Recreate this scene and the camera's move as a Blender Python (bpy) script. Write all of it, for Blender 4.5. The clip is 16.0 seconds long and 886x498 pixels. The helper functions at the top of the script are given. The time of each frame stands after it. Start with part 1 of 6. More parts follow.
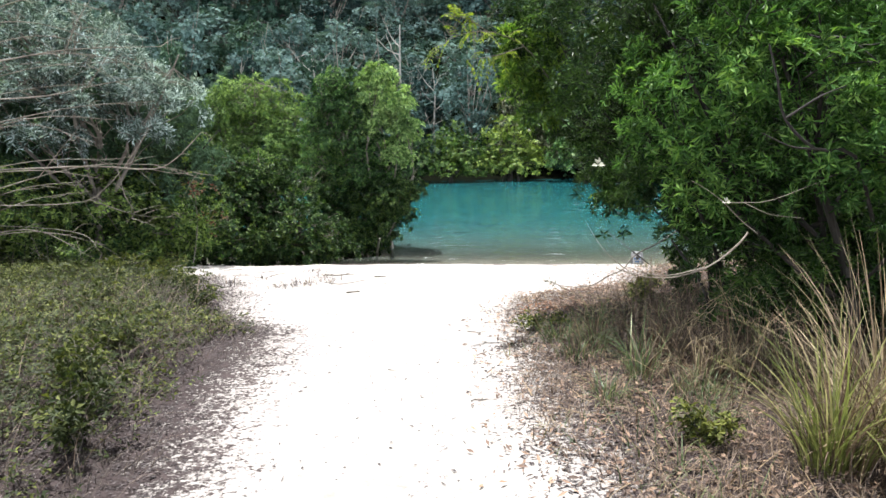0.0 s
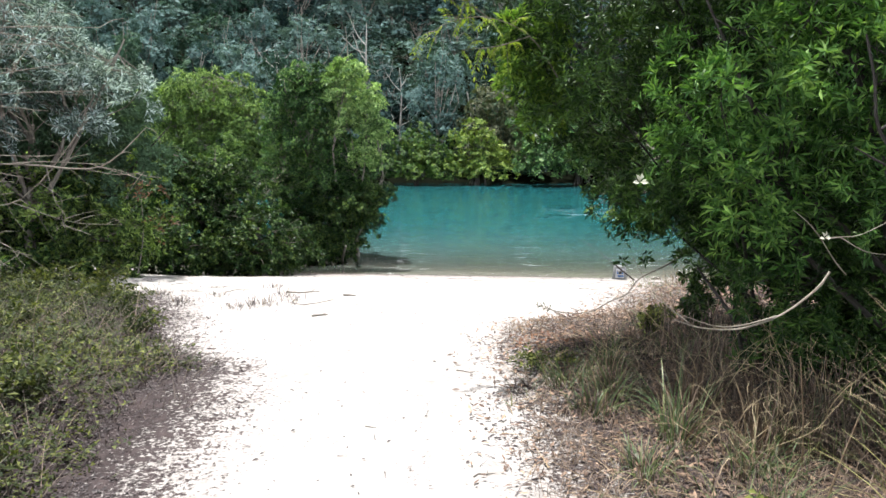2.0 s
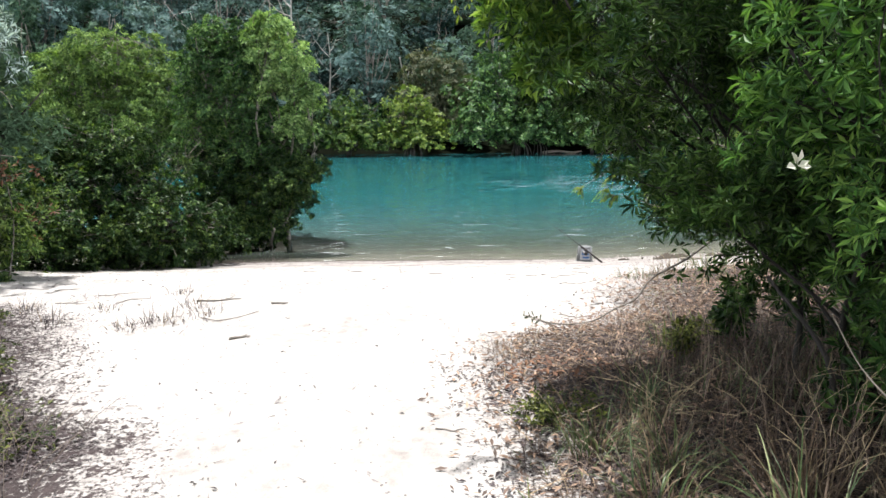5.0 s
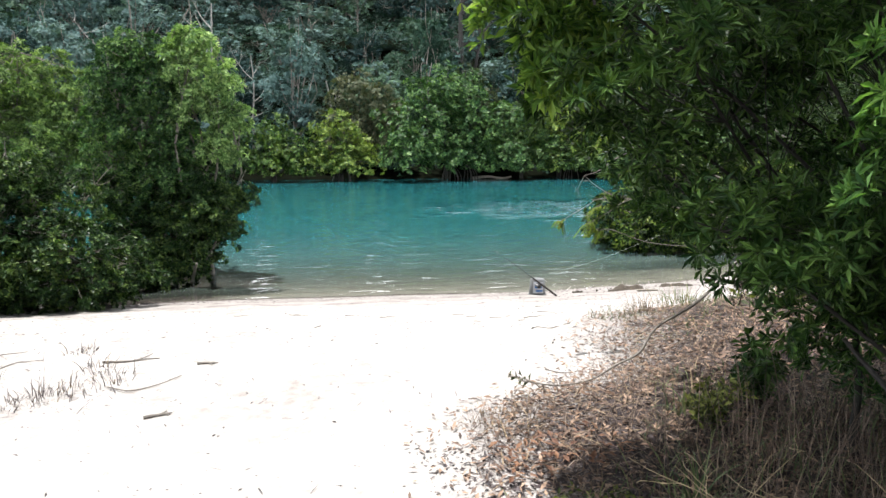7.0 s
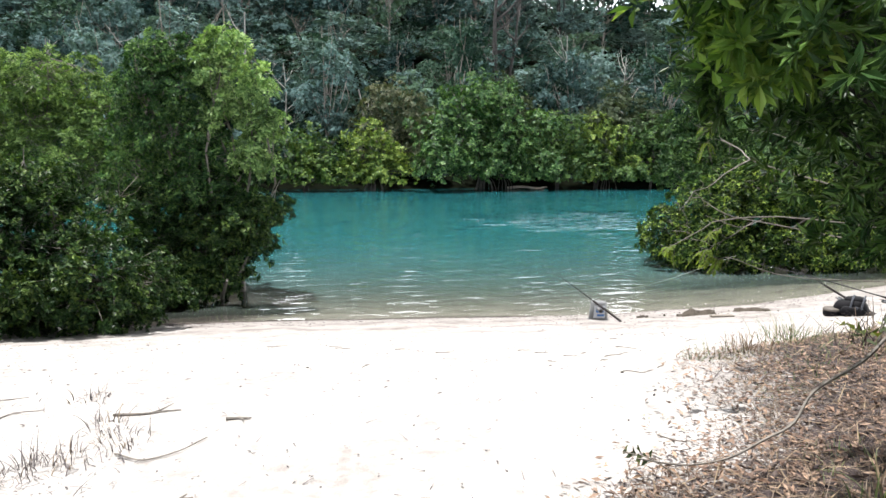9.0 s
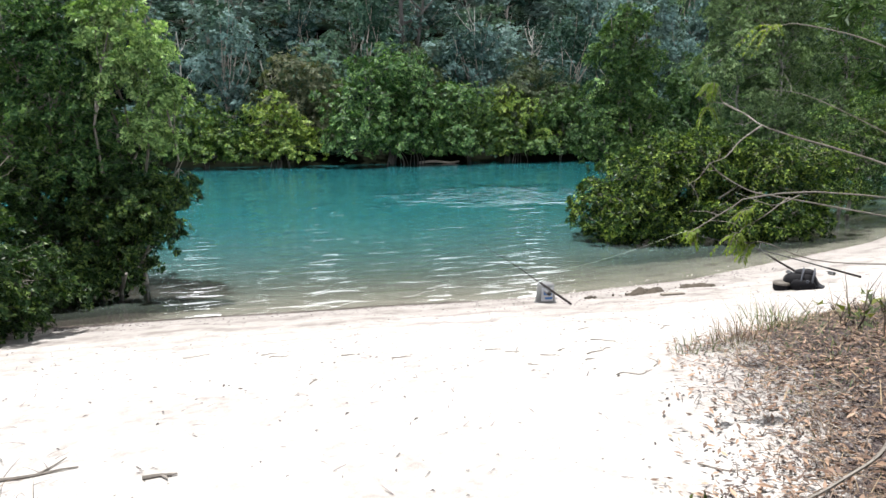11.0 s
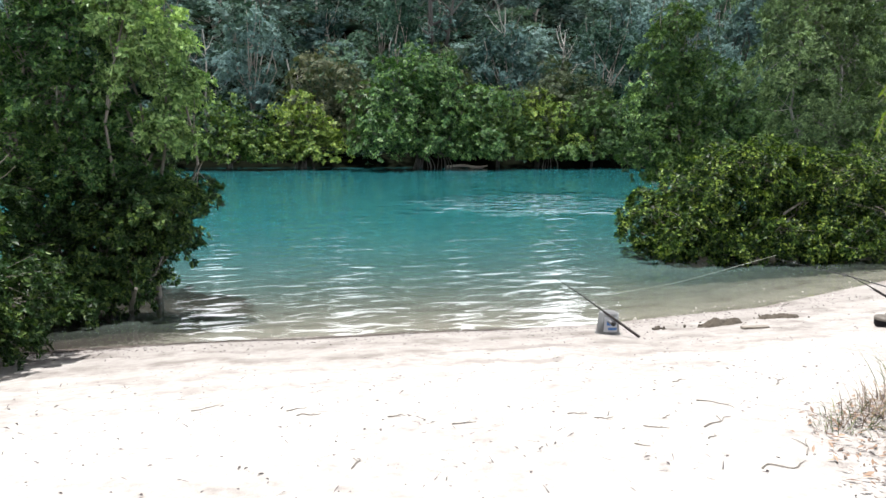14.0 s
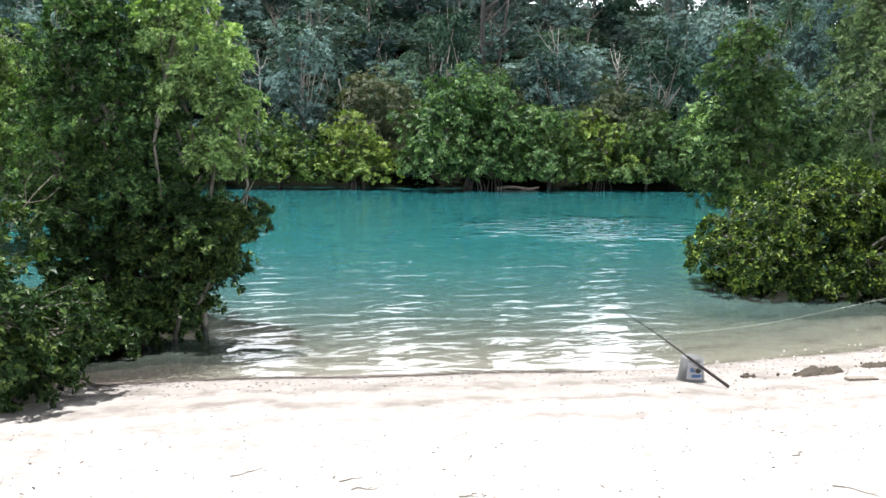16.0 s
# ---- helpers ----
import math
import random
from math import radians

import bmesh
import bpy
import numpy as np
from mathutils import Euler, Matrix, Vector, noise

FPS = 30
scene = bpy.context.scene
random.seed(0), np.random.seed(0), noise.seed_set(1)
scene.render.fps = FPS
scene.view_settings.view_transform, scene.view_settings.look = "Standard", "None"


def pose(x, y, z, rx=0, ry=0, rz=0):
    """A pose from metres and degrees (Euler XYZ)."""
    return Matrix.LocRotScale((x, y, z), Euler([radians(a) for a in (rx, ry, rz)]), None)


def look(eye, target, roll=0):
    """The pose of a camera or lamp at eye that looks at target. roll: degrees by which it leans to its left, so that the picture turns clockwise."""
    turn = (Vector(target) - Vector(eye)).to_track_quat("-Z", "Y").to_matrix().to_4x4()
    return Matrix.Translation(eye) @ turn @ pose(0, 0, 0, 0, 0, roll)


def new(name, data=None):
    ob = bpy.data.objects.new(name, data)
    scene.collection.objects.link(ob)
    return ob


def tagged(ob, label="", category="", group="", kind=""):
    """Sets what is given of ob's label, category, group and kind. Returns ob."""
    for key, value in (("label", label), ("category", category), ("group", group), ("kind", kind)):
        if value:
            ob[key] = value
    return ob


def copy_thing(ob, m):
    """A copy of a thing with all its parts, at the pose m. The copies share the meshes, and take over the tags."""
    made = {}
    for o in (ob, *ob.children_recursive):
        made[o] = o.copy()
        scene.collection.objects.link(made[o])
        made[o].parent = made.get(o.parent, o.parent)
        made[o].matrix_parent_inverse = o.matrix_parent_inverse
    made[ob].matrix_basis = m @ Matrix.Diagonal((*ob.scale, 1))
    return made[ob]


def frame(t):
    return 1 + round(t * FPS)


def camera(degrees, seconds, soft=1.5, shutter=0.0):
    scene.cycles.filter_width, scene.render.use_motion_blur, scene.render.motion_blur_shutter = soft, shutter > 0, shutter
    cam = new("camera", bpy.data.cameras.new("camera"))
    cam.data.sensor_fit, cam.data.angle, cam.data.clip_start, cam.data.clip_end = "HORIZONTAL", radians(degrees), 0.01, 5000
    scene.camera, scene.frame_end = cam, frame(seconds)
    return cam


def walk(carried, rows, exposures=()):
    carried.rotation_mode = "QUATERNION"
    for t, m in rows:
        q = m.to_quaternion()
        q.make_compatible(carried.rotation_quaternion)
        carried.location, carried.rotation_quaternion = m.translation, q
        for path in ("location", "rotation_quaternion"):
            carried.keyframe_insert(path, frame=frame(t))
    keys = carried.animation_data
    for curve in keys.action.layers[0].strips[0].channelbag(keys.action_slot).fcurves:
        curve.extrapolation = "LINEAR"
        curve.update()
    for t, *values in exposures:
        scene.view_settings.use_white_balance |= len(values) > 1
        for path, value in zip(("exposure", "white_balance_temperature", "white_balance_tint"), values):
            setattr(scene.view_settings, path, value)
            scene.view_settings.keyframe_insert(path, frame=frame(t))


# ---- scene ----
cam = camera(64.4, 16.0, soft=1.5)
PATH = [
    (0, (-0.115, 0.232, 2.593), (-0.073, 2.208, 2.288), -1.1),
    (0.5, (-0.136, 0.445, 2.581), (-0.181, 2.427, 2.32), -0.3),
    (1, (-0.105, 0.805, 2.573), (-0.12, 2.783, 2.277), 1.7),
    (1.5, (-0.216, 1.043, 2.592), (-0.069, 3.012, 2.272), -0.0),
    (2, (-0.281, 1.213, 2.616), (-0.13, 3.184, 2.315), 0.3),
    (2.5, (-0.218, 1.55, 2.595), (-0.157, 3.512, 2.214), 1.2),
    (3, (-0.259, 1.828, 2.587), (-0.082, 3.778, 2.178), 0.3),
    (3.5, (-0.354, 2.032, 2.629), (-0.087, 3.971, 2.215), 0.2),
    (3.7, (-0.341, 2.156, 2.626), (-0.096, 4.103, 2.237), 0.9),
    (5.8, (-0.358, 3.224, 2.556), (0.026, 5.148, 2.167), -0.6),
    (6, (-0.374, 3.317, 2.561), (-0.002, 5.242, 2.163), -1.1),
    (6.5, (-0.442, 3.555, 2.551), (0.091, 5.446, 2.176), -0.2),
    (7, (-0.453, 3.828, 2.549), (0.093, 5.726, 2.234), 0.3),
    (7.5, (-0.408, 4.082, 2.552), (-0.004, 6.018, 2.25), 0.6),
    (8, (-0.48, 4.353, 2.526), (0.172, 6.222, 2.243), 0.9),
    (8.5, (-0.544, 4.598, 2.537), (0.109, 6.466, 2.25), -0.2),
    (9, (-0.51, 4.874, 2.532), (-0.039, 6.797, 2.242), 0.4),
    (9.5, (-0.557, 5.118, 2.507), (-0.005, 7.018, 2.212), 0.6),
    (9.7, (-0.601, 5.224, 2.503), (0.054, 7.084, 2.166), -0.4),
    (11.8, (-0.626, 6.198, 2.465), (0.108, 8.024, 2.108), 0.4),
    (12, (-0.589, 6.255, 2.464), (0.133, 8.093, 2.146), 0.9),
    (12.5, (-0.513, 6.522, 2.453), (0.122, 8.391, 2.131), 2.5),
    (13, (-0.533, 6.708, 2.455), (0.13, 8.563, 2.112), 1.1),
    (13.5, (-0.609, 6.892, 2.481), (0.173, 8.696, 2.117), 0.5),
    (14, (-0.525, 7.109, 2.467), (0.141, 8.962, 2.117), 1.0),
    (14.5, (-0.464, 7.293, 2.477), (0.152, 9.162, 2.12), 1.2),
    (15, (-0.519, 7.465, 2.481), (0.167, 9.313, 2.14), 1.3),
    (15.5, (-0.589, 7.605, 2.511), (0.105, 9.454, 2.199), 1.0),
    (16, (-0.492, 7.835, 2.487), (0.053, 9.737, 2.189), 1.4),
]
walk(cam, [(t, look(eye, target, roll)) for t, eye, target, roll in PATH], [(0, 1.0), (2.5, 0.93), (6, 0.77), (9.5, 0.8), (12, 0.71), (15.2, 0.71), (16, 0.88)])

# ---- world, sun, exposure ----
SUN_AZ, SUN_EL = radians(322.0), radians(77.0)   # azimuth from +y towards +x
world = bpy.data.worlds.new("sky")
scene.world = world
world.use_nodes = True
wn = world.node_tree
sky = wn.nodes.new("ShaderNodeTexSky")
sky.sky_type = "NISHITA"
sky.sun_disc = False
sky.sun_elevation = SUN_EL
sky.sun_rotation = SUN_AZ
sky.dust_density = 4.0
wn.nodes["Background"].inputs["Strength"].default_value = 0.040
# fair-weather cloud, thin overhead and closing up towards the horizon
way = wn.nodes.new("ShaderNodeTexCoord")
cut = wn.nodes.new("ShaderNodeSeparateXYZ")
wn.links.new(way.outputs["Generated"], cut.inputs[0])
rise = wn.nodes.new("ShaderNodeMath")
rise.operation = "MAXIMUM"
rise.inputs[1].default_value = 0.06
wn.links.new(cut.outputs["Z"], rise.inputs[0])
flat = wn.nodes.new("ShaderNodeVectorMath")
flat.operation = "DIVIDE"
over = wn.nodes.new("ShaderNodeCombineXYZ")
for axis in "XYZ":
    wn.links.new(rise.outputs[0], over.inputs[axis])
wn.links.new(way.outputs["Generated"], flat.inputs[0])
wn.links.new(over.outputs[0], flat.inputs[1])
puff = wn.nodes.new("ShaderNodeTexNoise")
puff.inputs["Scale"].default_value, puff.inputs["Detail"].default_value = 0.9, 6.0
wn.links.new(flat.outputs[0], puff.inputs["Vector"])
cover = wn.nodes.new("ShaderNodeMapRange")
cover.inputs["From Min"].default_value, cover.inputs["From Max"].default_value = 0.05, 0.36
wn.links.new(puff.outputs["Fac"], cover.inputs["Value"])
cloud = wn.nodes.new("ShaderNodeMix")
cloud.data_type = "RGBA"
cloud.inputs[7].default_value = (82.0, 86.0, 90.0, 1)
low_sky = wn.nodes.new("ShaderNodeMapRange")
low_sky.inputs["From Min"].default_value, low_sky.inputs["From Max"].default_value = 0.58, 0.26
wn.links.new(cut.outputs["Z"], low_sky.inputs["Value"])
far_cloud = wn.nodes.new("ShaderNodeMath")
far_cloud.operation = "MULTIPLY"
wn.links.new(cover.outputs[0], far_cloud.inputs[0])
wn.links.new(low_sky.outputs[0], far_cloud.inputs[1])
wn.links.new(far_cloud.outputs[0], cloud.inputs[0])
wn.links.new(sky.outputs["Color"], cloud.inputs[6])
wn.links.new(cloud.outputs[2], wn.nodes["Background"].inputs["Color"])
sun = new("sun", bpy.data.lights.new("sun", "SUN"))
sun.data.energy, sun.data.angle, sun.data.color = 6.7, radians(0.6), (1.0, 0.975, 0.945)
sun_dir = Vector((math.sin(SUN_AZ) * math.cos(SUN_EL), math.cos(SUN_AZ) * math.cos(SUN_EL), math.sin(SUN_EL)))
sun.matrix_world = look(sun_dir * 80, (0, 0, 0))

# ---- the lie of the land ----
WATER = -0.08
FAR = 47.0


def shore(x):
    return np.interp(x, [-80, -30, -12, -7, -4, -2.9, -1.9, 0, 2.2, 4.4, 5.3, 7.2, 9.7, 13.4, 16, 25, 80],
                     [30, 25, 19, 16.8, 15.8, 15.62, 15.6, 15.4, 15.1, 14.78, 14.85, 14.9, 15.5, 16.4, 17.5, 21, 26])


def path_left(y):
    return np.interp(y, [-6, 3.5, 4.9, 6.0, 6.5, 7.2, 9.0, 10.0, 10.6, 11.1],
                     [-1.5, -1.65, -1.8, -1.7, -1.6, -2.1, -2.7, -3.7, -5.5, -30])


def path_right(y):
    return np.interp(y, [-6, 3.4, 4.8, 6.1, 6.9, 7.6, 8.0, 8.6, 9.3, 9.7, 10.2, 10.6, 10.9],
                     [0.6, 0.6, 0.55, 0.62, 0.68, 0.82, 1.5, 2.2, 2.65, 2.9, 3.3, 4.6, 30])


def bushy(x, y):
    """How far inside the overgrown ground a place lies, in metres; negative on open sand."""
    return np.maximum(path_left(y) - x, x - path_right(y))


def waves(x, y, k, seed):
    r = np.random.RandomState(seed)
    out = 0
    for _ in range(6):
        a, f, p = r.uniform(0, 6.28), k * r.uniform(0.6, 1.6), r.uniform(0, 6.28)
        out = out + np.sin(f * (x * math.cos(a) + y * math.sin(a)) + p + 1.3 * np.sin(0.4 * f * (y * math.cos(a) - x * math.sin(a)) + p))
    return out / 6


def land(x, y):
    x, y = np.asarray(x, float), np.asarray(y, float)
    d = shore(x) - y
    beach = np.interp(d, [0, 1.25, 2.0, 3.0, 4.0, 5.0, 6.0, 7.5, 30, 120], [-0.08, 0.12, 0.24, 0.43, 0.62, 0.77, 0.86, 0.9, 1.0, 4.0])
    beach = beach + 0.018 * waves(x, y, 5, 3) * np.clip(d, 0, 1) + 0.008 * waves(x, y, 17, 4) * np.clip(d - 1, 0, 1)
    beach = beach + np.clip(bushy(x, y), 0, 1.2) * 0.07 * np.clip(d - 3, 0, 1) + 0.25 * np.clip(np.abs(x) - 9, 0, 8) / 8 * np.clip(d - 2, 0, 1)
    depth = np.minimum(np.minimum(0.13 * np.maximum(-d, 0), 0.35 * np.maximum(FAR - y, 0)), 1.5)
    bed = WATER - depth
    e = y - FAR
    hill = np.interp(e, [0, 1.2, 6, 12, 30, 75, 88, 140, 400], [-0.08, 0.35, 0.9, 3.2, 11, 22, 31.5, 33, 33]) + 1.2 * waves(x, y, 0.12, 8) * np.clip(e / 20, 0, 1)
    return np.where(d >= 0, beach, np.where(e > 0, hill, bed))


# ---- mesh helpers ----
def mesh_of(name, verts, faces, smooth=False):
    """A mesh from an array of places and an array of faces that all have the same number of corners."""
    me = bpy.data.meshes.new(name)
    verts, faces = np.asarray(verts, np.float32), np.asarray(faces, np.int32)
    n, k = faces.shape
    me.vertices.add(len(verts))
    me.vertices.foreach_set("co", verts.ravel())
    me.loops.add(n * k)
    me.loops.foreach_set("vertex_index", faces.ravel())
    me.polygons.add(n)
    me.polygons.foreach_set("loop_start", np.arange(0, n * k, k, dtype=np.int32))
    me.polygons.foreach_set("use_smooth", np.full(n, smooth))
    me.update(calc_edges=True)
    return me


def merge(bits):
    """Join (verts, faces) pairs."""
    vs, fs, at = [], [], 0
    for v, f in bits:
        vs.append(v), fs.append(np.asarray(f) + at)
        at += len(v)
    return np.concatenate(vs), np.concatenate(fs)


def part(name, data, material, parent=None, label=""):
    """One mesh object, under a thing or a part. data: a mesh, a bmesh, or (verts, faces)."""
    if isinstance(data, bmesh.types.BMesh):
        me = bpy.data.meshes.new(name)
        data.to_mesh(me)
        data.free()
    elif isinstance(data, tuple):
        me = mesh_of(name, *data)
    else:
        me = data
    me.materials.clear()
    me.materials.append(material)
    ob = new(name, me)
    ob.parent = parent
    if label:
        ob["label"] = label
    return ob


def thing(name, label, category, place=(0, 0, 0), group="", kind="", turn=0.0):
    ob = new(name)
    ob.empty_display_size = 0.2
    ob.matrix_basis = pose(*place, 0, 0, turn)
    return tagged(ob, label, category, group, kind)


def unit(v):
    return v / np.maximum(np.linalg.norm(v, axis=-1, keepdims=True), 1e-9)


def curve_points(pts, n):
    """A smooth line through a few places."""
    pts = np.asarray(pts, float)
    ext = np.vstack([2 * pts[0] - pts[1], pts, 2 * pts[-1] - pts[-2]])
    s = np.linspace(0, len(pts) - 1 - 1e-6, n)
    i = s.astype(int)
    u = (s - i)[:, None]
    a, b, c, d = ext[i], ext[i + 1], ext[i + 2], ext[i + 3]
    return 0.5 * (2 * b + (c - a) * u + (2 * a - 5 * b + 4 * c - d) * u ** 2 + (3 * b - a - 3 * c + d) * u ** 3)


def tube(pts, r0, r1, sides=7, knobs=0.0, rng=None):
    """A tapered round limb along a line, closed at its ends."""
    pts = np.asarray(pts, float)
    n = len(pts)
    tang = unit(np.gradient(pts, axis=0))
    ref = np.where(np.abs(tang[:, 2:3]) > 0.9, [[1.0, 0, 0]], [[0, 0, 1.0]])
    a = unit(np.cross(tang, ref))
    b = np.cross(tang, a)
    rad = np.linspace(r0, r1, n)
    if knobs and rng is not None:
        rad = rad * (1 + knobs * rng.uniform(-1, 1, n))
    ang = np.linspace(0, 2 * np.pi, sides, endpoint=False)
    ring = pts[:, None] + rad[:, None, None] * (np.cos(ang)[None, :, None] * a[:, None] + np.sin(ang)[None, :, None] * b[:, None])
    verts = ring.reshape(-1, 3)
    i, j = np.meshgrid(np.arange(n - 1), np.arange(sides), indexing="ij")
    j2 = (j + 1) % sides
    f = np.stack([i * sides + j, i * sides + j2, (i + 1) * sides + j2, (i + 1) * sides + j], -1).reshape(-1, 4)
    cap = len(verts)
    verts = np.vstack([verts, pts[0], pts[-1]])
    k = np.arange(sides)
    k2 = (k + 1) % sides
    caps = np.stack([np.full(sides, cap), np.full(sides, cap), k2, k], -1)
    cape = np.stack([np.full(sides, cap + 1), np.full(sides, cap + 1), (n - 1) * sides + k, (n - 1) * sides + k2], -1)
    tri = np.concatenate([f[:, [0, 1, 2]], f[:, [0, 2, 3]], caps[:, [0, 2, 3]], cape[:, [0, 2, 3]]])
    return verts, tri


def leaves(base, along, up, length, width, fold=0.15, sag=0.15, plain=False):
    """Pointed leaves, folded along the midrib: a base, a direction, the upper side's direction and a size for each."""
    along = unit(along)
    side = unit(np.cross(along, up))
    nor = np.cross(side, along)
    length, width = length[:, None], width[:, None]
    mid = base + along * length * 0.54
    left = mid + side * width * 0.5 + nor * width * fold
    right = mid - side * width * 0.5 + nor * width * fold
    tip = base + along * length - nor * length * sag
    if plain:
        k = np.arange(len(base))[:, None] * 3
        return np.stack([base + side * width * 0.35, tip, base - side * width * 0.55 + along * length * 0.3], 1).reshape(-1, 3), k + [[0, 1, 2]]
    verts = np.stack([base, left, tip, right], 1).reshape(-1, 3)
    k = np.arange(len(base))[:, None] * 4
    tri = np.concatenate([k + [[0, 1, 2]], k + [[0, 2, 3]]], 1).reshape(-1, 3)
    return verts, tri


def rosettes(rng, tips, out, per, size, slim, spread=(35, 85), stem=0.5, plain=False):
    """Leaves in whorls round the ends of twigs."""
    n = len(tips)
    out = unit(out)
    ref = unit(rng.normal(size=(n, 3)))
    a = unit(np.cross(out, ref))
    b = np.cross(out, a)
    phi = (np.arange(per)[None] * 2.4 + rng.uniform(0, 6.28, (n, 1))) + rng.normal(0, 0.3, (n, per))
    tilt = np.radians(rng.uniform(spread[0], spread[1], (n, per)))
    radial = np.cos(phi)[..., None] * a[:, None] + np.sin(phi)[..., None] * b[:, None]
    along = np.cos(tilt)[..., None] * out[:, None] + np.sin(tilt)[..., None] * radial
    along[..., 2] -= 0.12
    up = np.sin(tilt)[..., None] * out[:, None] - np.cos(tilt)[..., None] * radial
    size = size * rng.uniform(0.65, 1.2, (n, per))
    base = tips[:, None] - out[:, None] * (rng.uniform(0, stem, (n, per)) * size)[..., None] + 0.1 * size[..., None] * radial
    return leaves(base.reshape(-1, 3), along.reshape(-1, 3), up.reshape(-1, 3) + 1e-4, size.ravel(), (size * slim * rng.uniform(0.8, 1.2, (n, per))).ravel(), plain=plain)


def lobe_tips(rng, lobe, count, shell=0.55, floor=None, bunch=13, fill=0.32, pads=34):
    """Twig ends over a rounded mass of foliage: domed leafy pads with gaps between them, a few leaves in the hollow behind."""
    c, r = np.array(lobe[:3]), np.array(lobe[3:6])
    mean = np.cbrt(r.prod())
    d = unit(rng.normal(size=(pads, 3)) + [0, 0, 0.12])
    f = shell + (1 - shell) * rng.uniform(size=pads) ** 0.45
    mid = c + d * r * f[:, None]
    nor = unit(d * 0.75 + [0, 0, 0.7] + rng.normal(0, 0.18, (pads, 3)))
    a = unit(np.cross(nor, unit(rng.normal(size=(pads, 3)))))
    b = np.cross(nor, a)
    size = mean * rng.uniform(0.2, 0.42, pads) * math.sqrt(34 / pads)
    share = size ** 2 / (size ** 2).sum()
    inner = int(count * fill)
    pick = rng.choice(pads, count - inner, p=share)
    sprays = max(count // bunch // pads, 3)
    spot = rng.randint(0, sprays, count - inner)
    ang, rho = rng.uniform(0, 6.28, (pads, sprays)), np.sqrt(rng.uniform(0, 1, (pads, sprays)))
    u = (rho * np.cos(ang))[pick, spot] + rng.normal(0, 0.16, len(pick))
    v = (rho * np.sin(ang))[pick, spot] + rng.normal(0, 0.16, len(pick))
    q = np.clip(u * u + v * v, 0, 1.6)
    high = 0.42 * (1 - q) + 0.20 * rng.uniform(-1, 1, (pads, sprays))[pick, spot] + rng.normal(0, 0.06, len(pick)) - 0.35 * rng.uniform(0, 1, len(pick)) ** 3
    at = mid[pick] + size[pick][:, None] * (u[:, None] * a[pick] + v[:, None] * b[pick] + high[:, None] * nor[pick])
    out = unit(nor[pick] * 0.9 + 0.75 * (u[:, None] * a[pick] + v[:, None] * b[pick]) + [0, 0, 0.15] + rng.normal(0, 0.25, (len(pick), 3)))
    deep = unit(rng.normal(size=(inner, 3)))
    at = np.concatenate([at, c + deep * r * rng.uniform(0.3, 0.92, (inner, 1))])
    out = np.concatenate([out, unit(deep + [0, 0, 0.3])])
    if floor is not None:
        keep = at[:, 2] > floor
        at, out = at[keep], out[keep]
    return at, out


# ---- materials ----
def shader(name):
    m = bpy.data.materials.new(name)
    m.use_nodes = True
    nt = m.node_tree
    return m, nt, nt.nodes["Principled BSDF"], nt.nodes["Material Output"]


def node(nt, kind, links=(), **values):
    n = nt.nodes.new("ShaderNode" + kind)
    for key, v in values.items():
        n.inputs[key.replace("_", " ")].default_value = v
    for key, out in dict(links).items():
        nt.links.new(out, n.inputs[key])
    return n


def ramp(nt, fac, stops):
    n = nt.nodes.new("ShaderNodeValToRGB")
    el = n.color_ramp.elements
    while len(el) < len(stops):
        el.new(0.5)
    for e, (pos, col) in zip(el, stops):
        e.position, e.color = pos, (*col, 1)
    nt.links.new(fac, n.inputs["Fac"])
    return n.outputs["Color"]


def blend(nt, fac, a, b, how="MIX"):
    n = nt.nodes.new("ShaderNodeMix")
    n.data_type, n.blend_type = "RGBA", how
    for sock, v in ((n.inputs[0], fac), (n.inputs[6], a), (n.inputs[7], b)):
        if isinstance(v, bpy.types.NodeSocket):
            nt.links.new(v, sock)
        else:
            sock.default_value = v if isinstance(v, (int, float)) else (*v, 1)
    return n.outputs[2]


def calc(nt, op, a, b=None):
    n = nt.nodes.new("ShaderNodeMath")
    n.operation = op
    for sock, v in zip(n.inputs, (a, b)):
        if isinstance(v, bpy.types.NodeSocket):
            nt.links.new(v, sock)
        elif v is not None:
            sock.default_value = v
    return n.outputs[0]


def place_noise(nt, scale, detail=4.0, rough=0.55):
    g = nt.nodes.new("ShaderNodeNewGeometry")
    return node(nt, "TexNoise", {"Vector": g.outputs["Position"]}, Scale=scale, Detail=detail, Roughness=rough).outputs["Fac"]


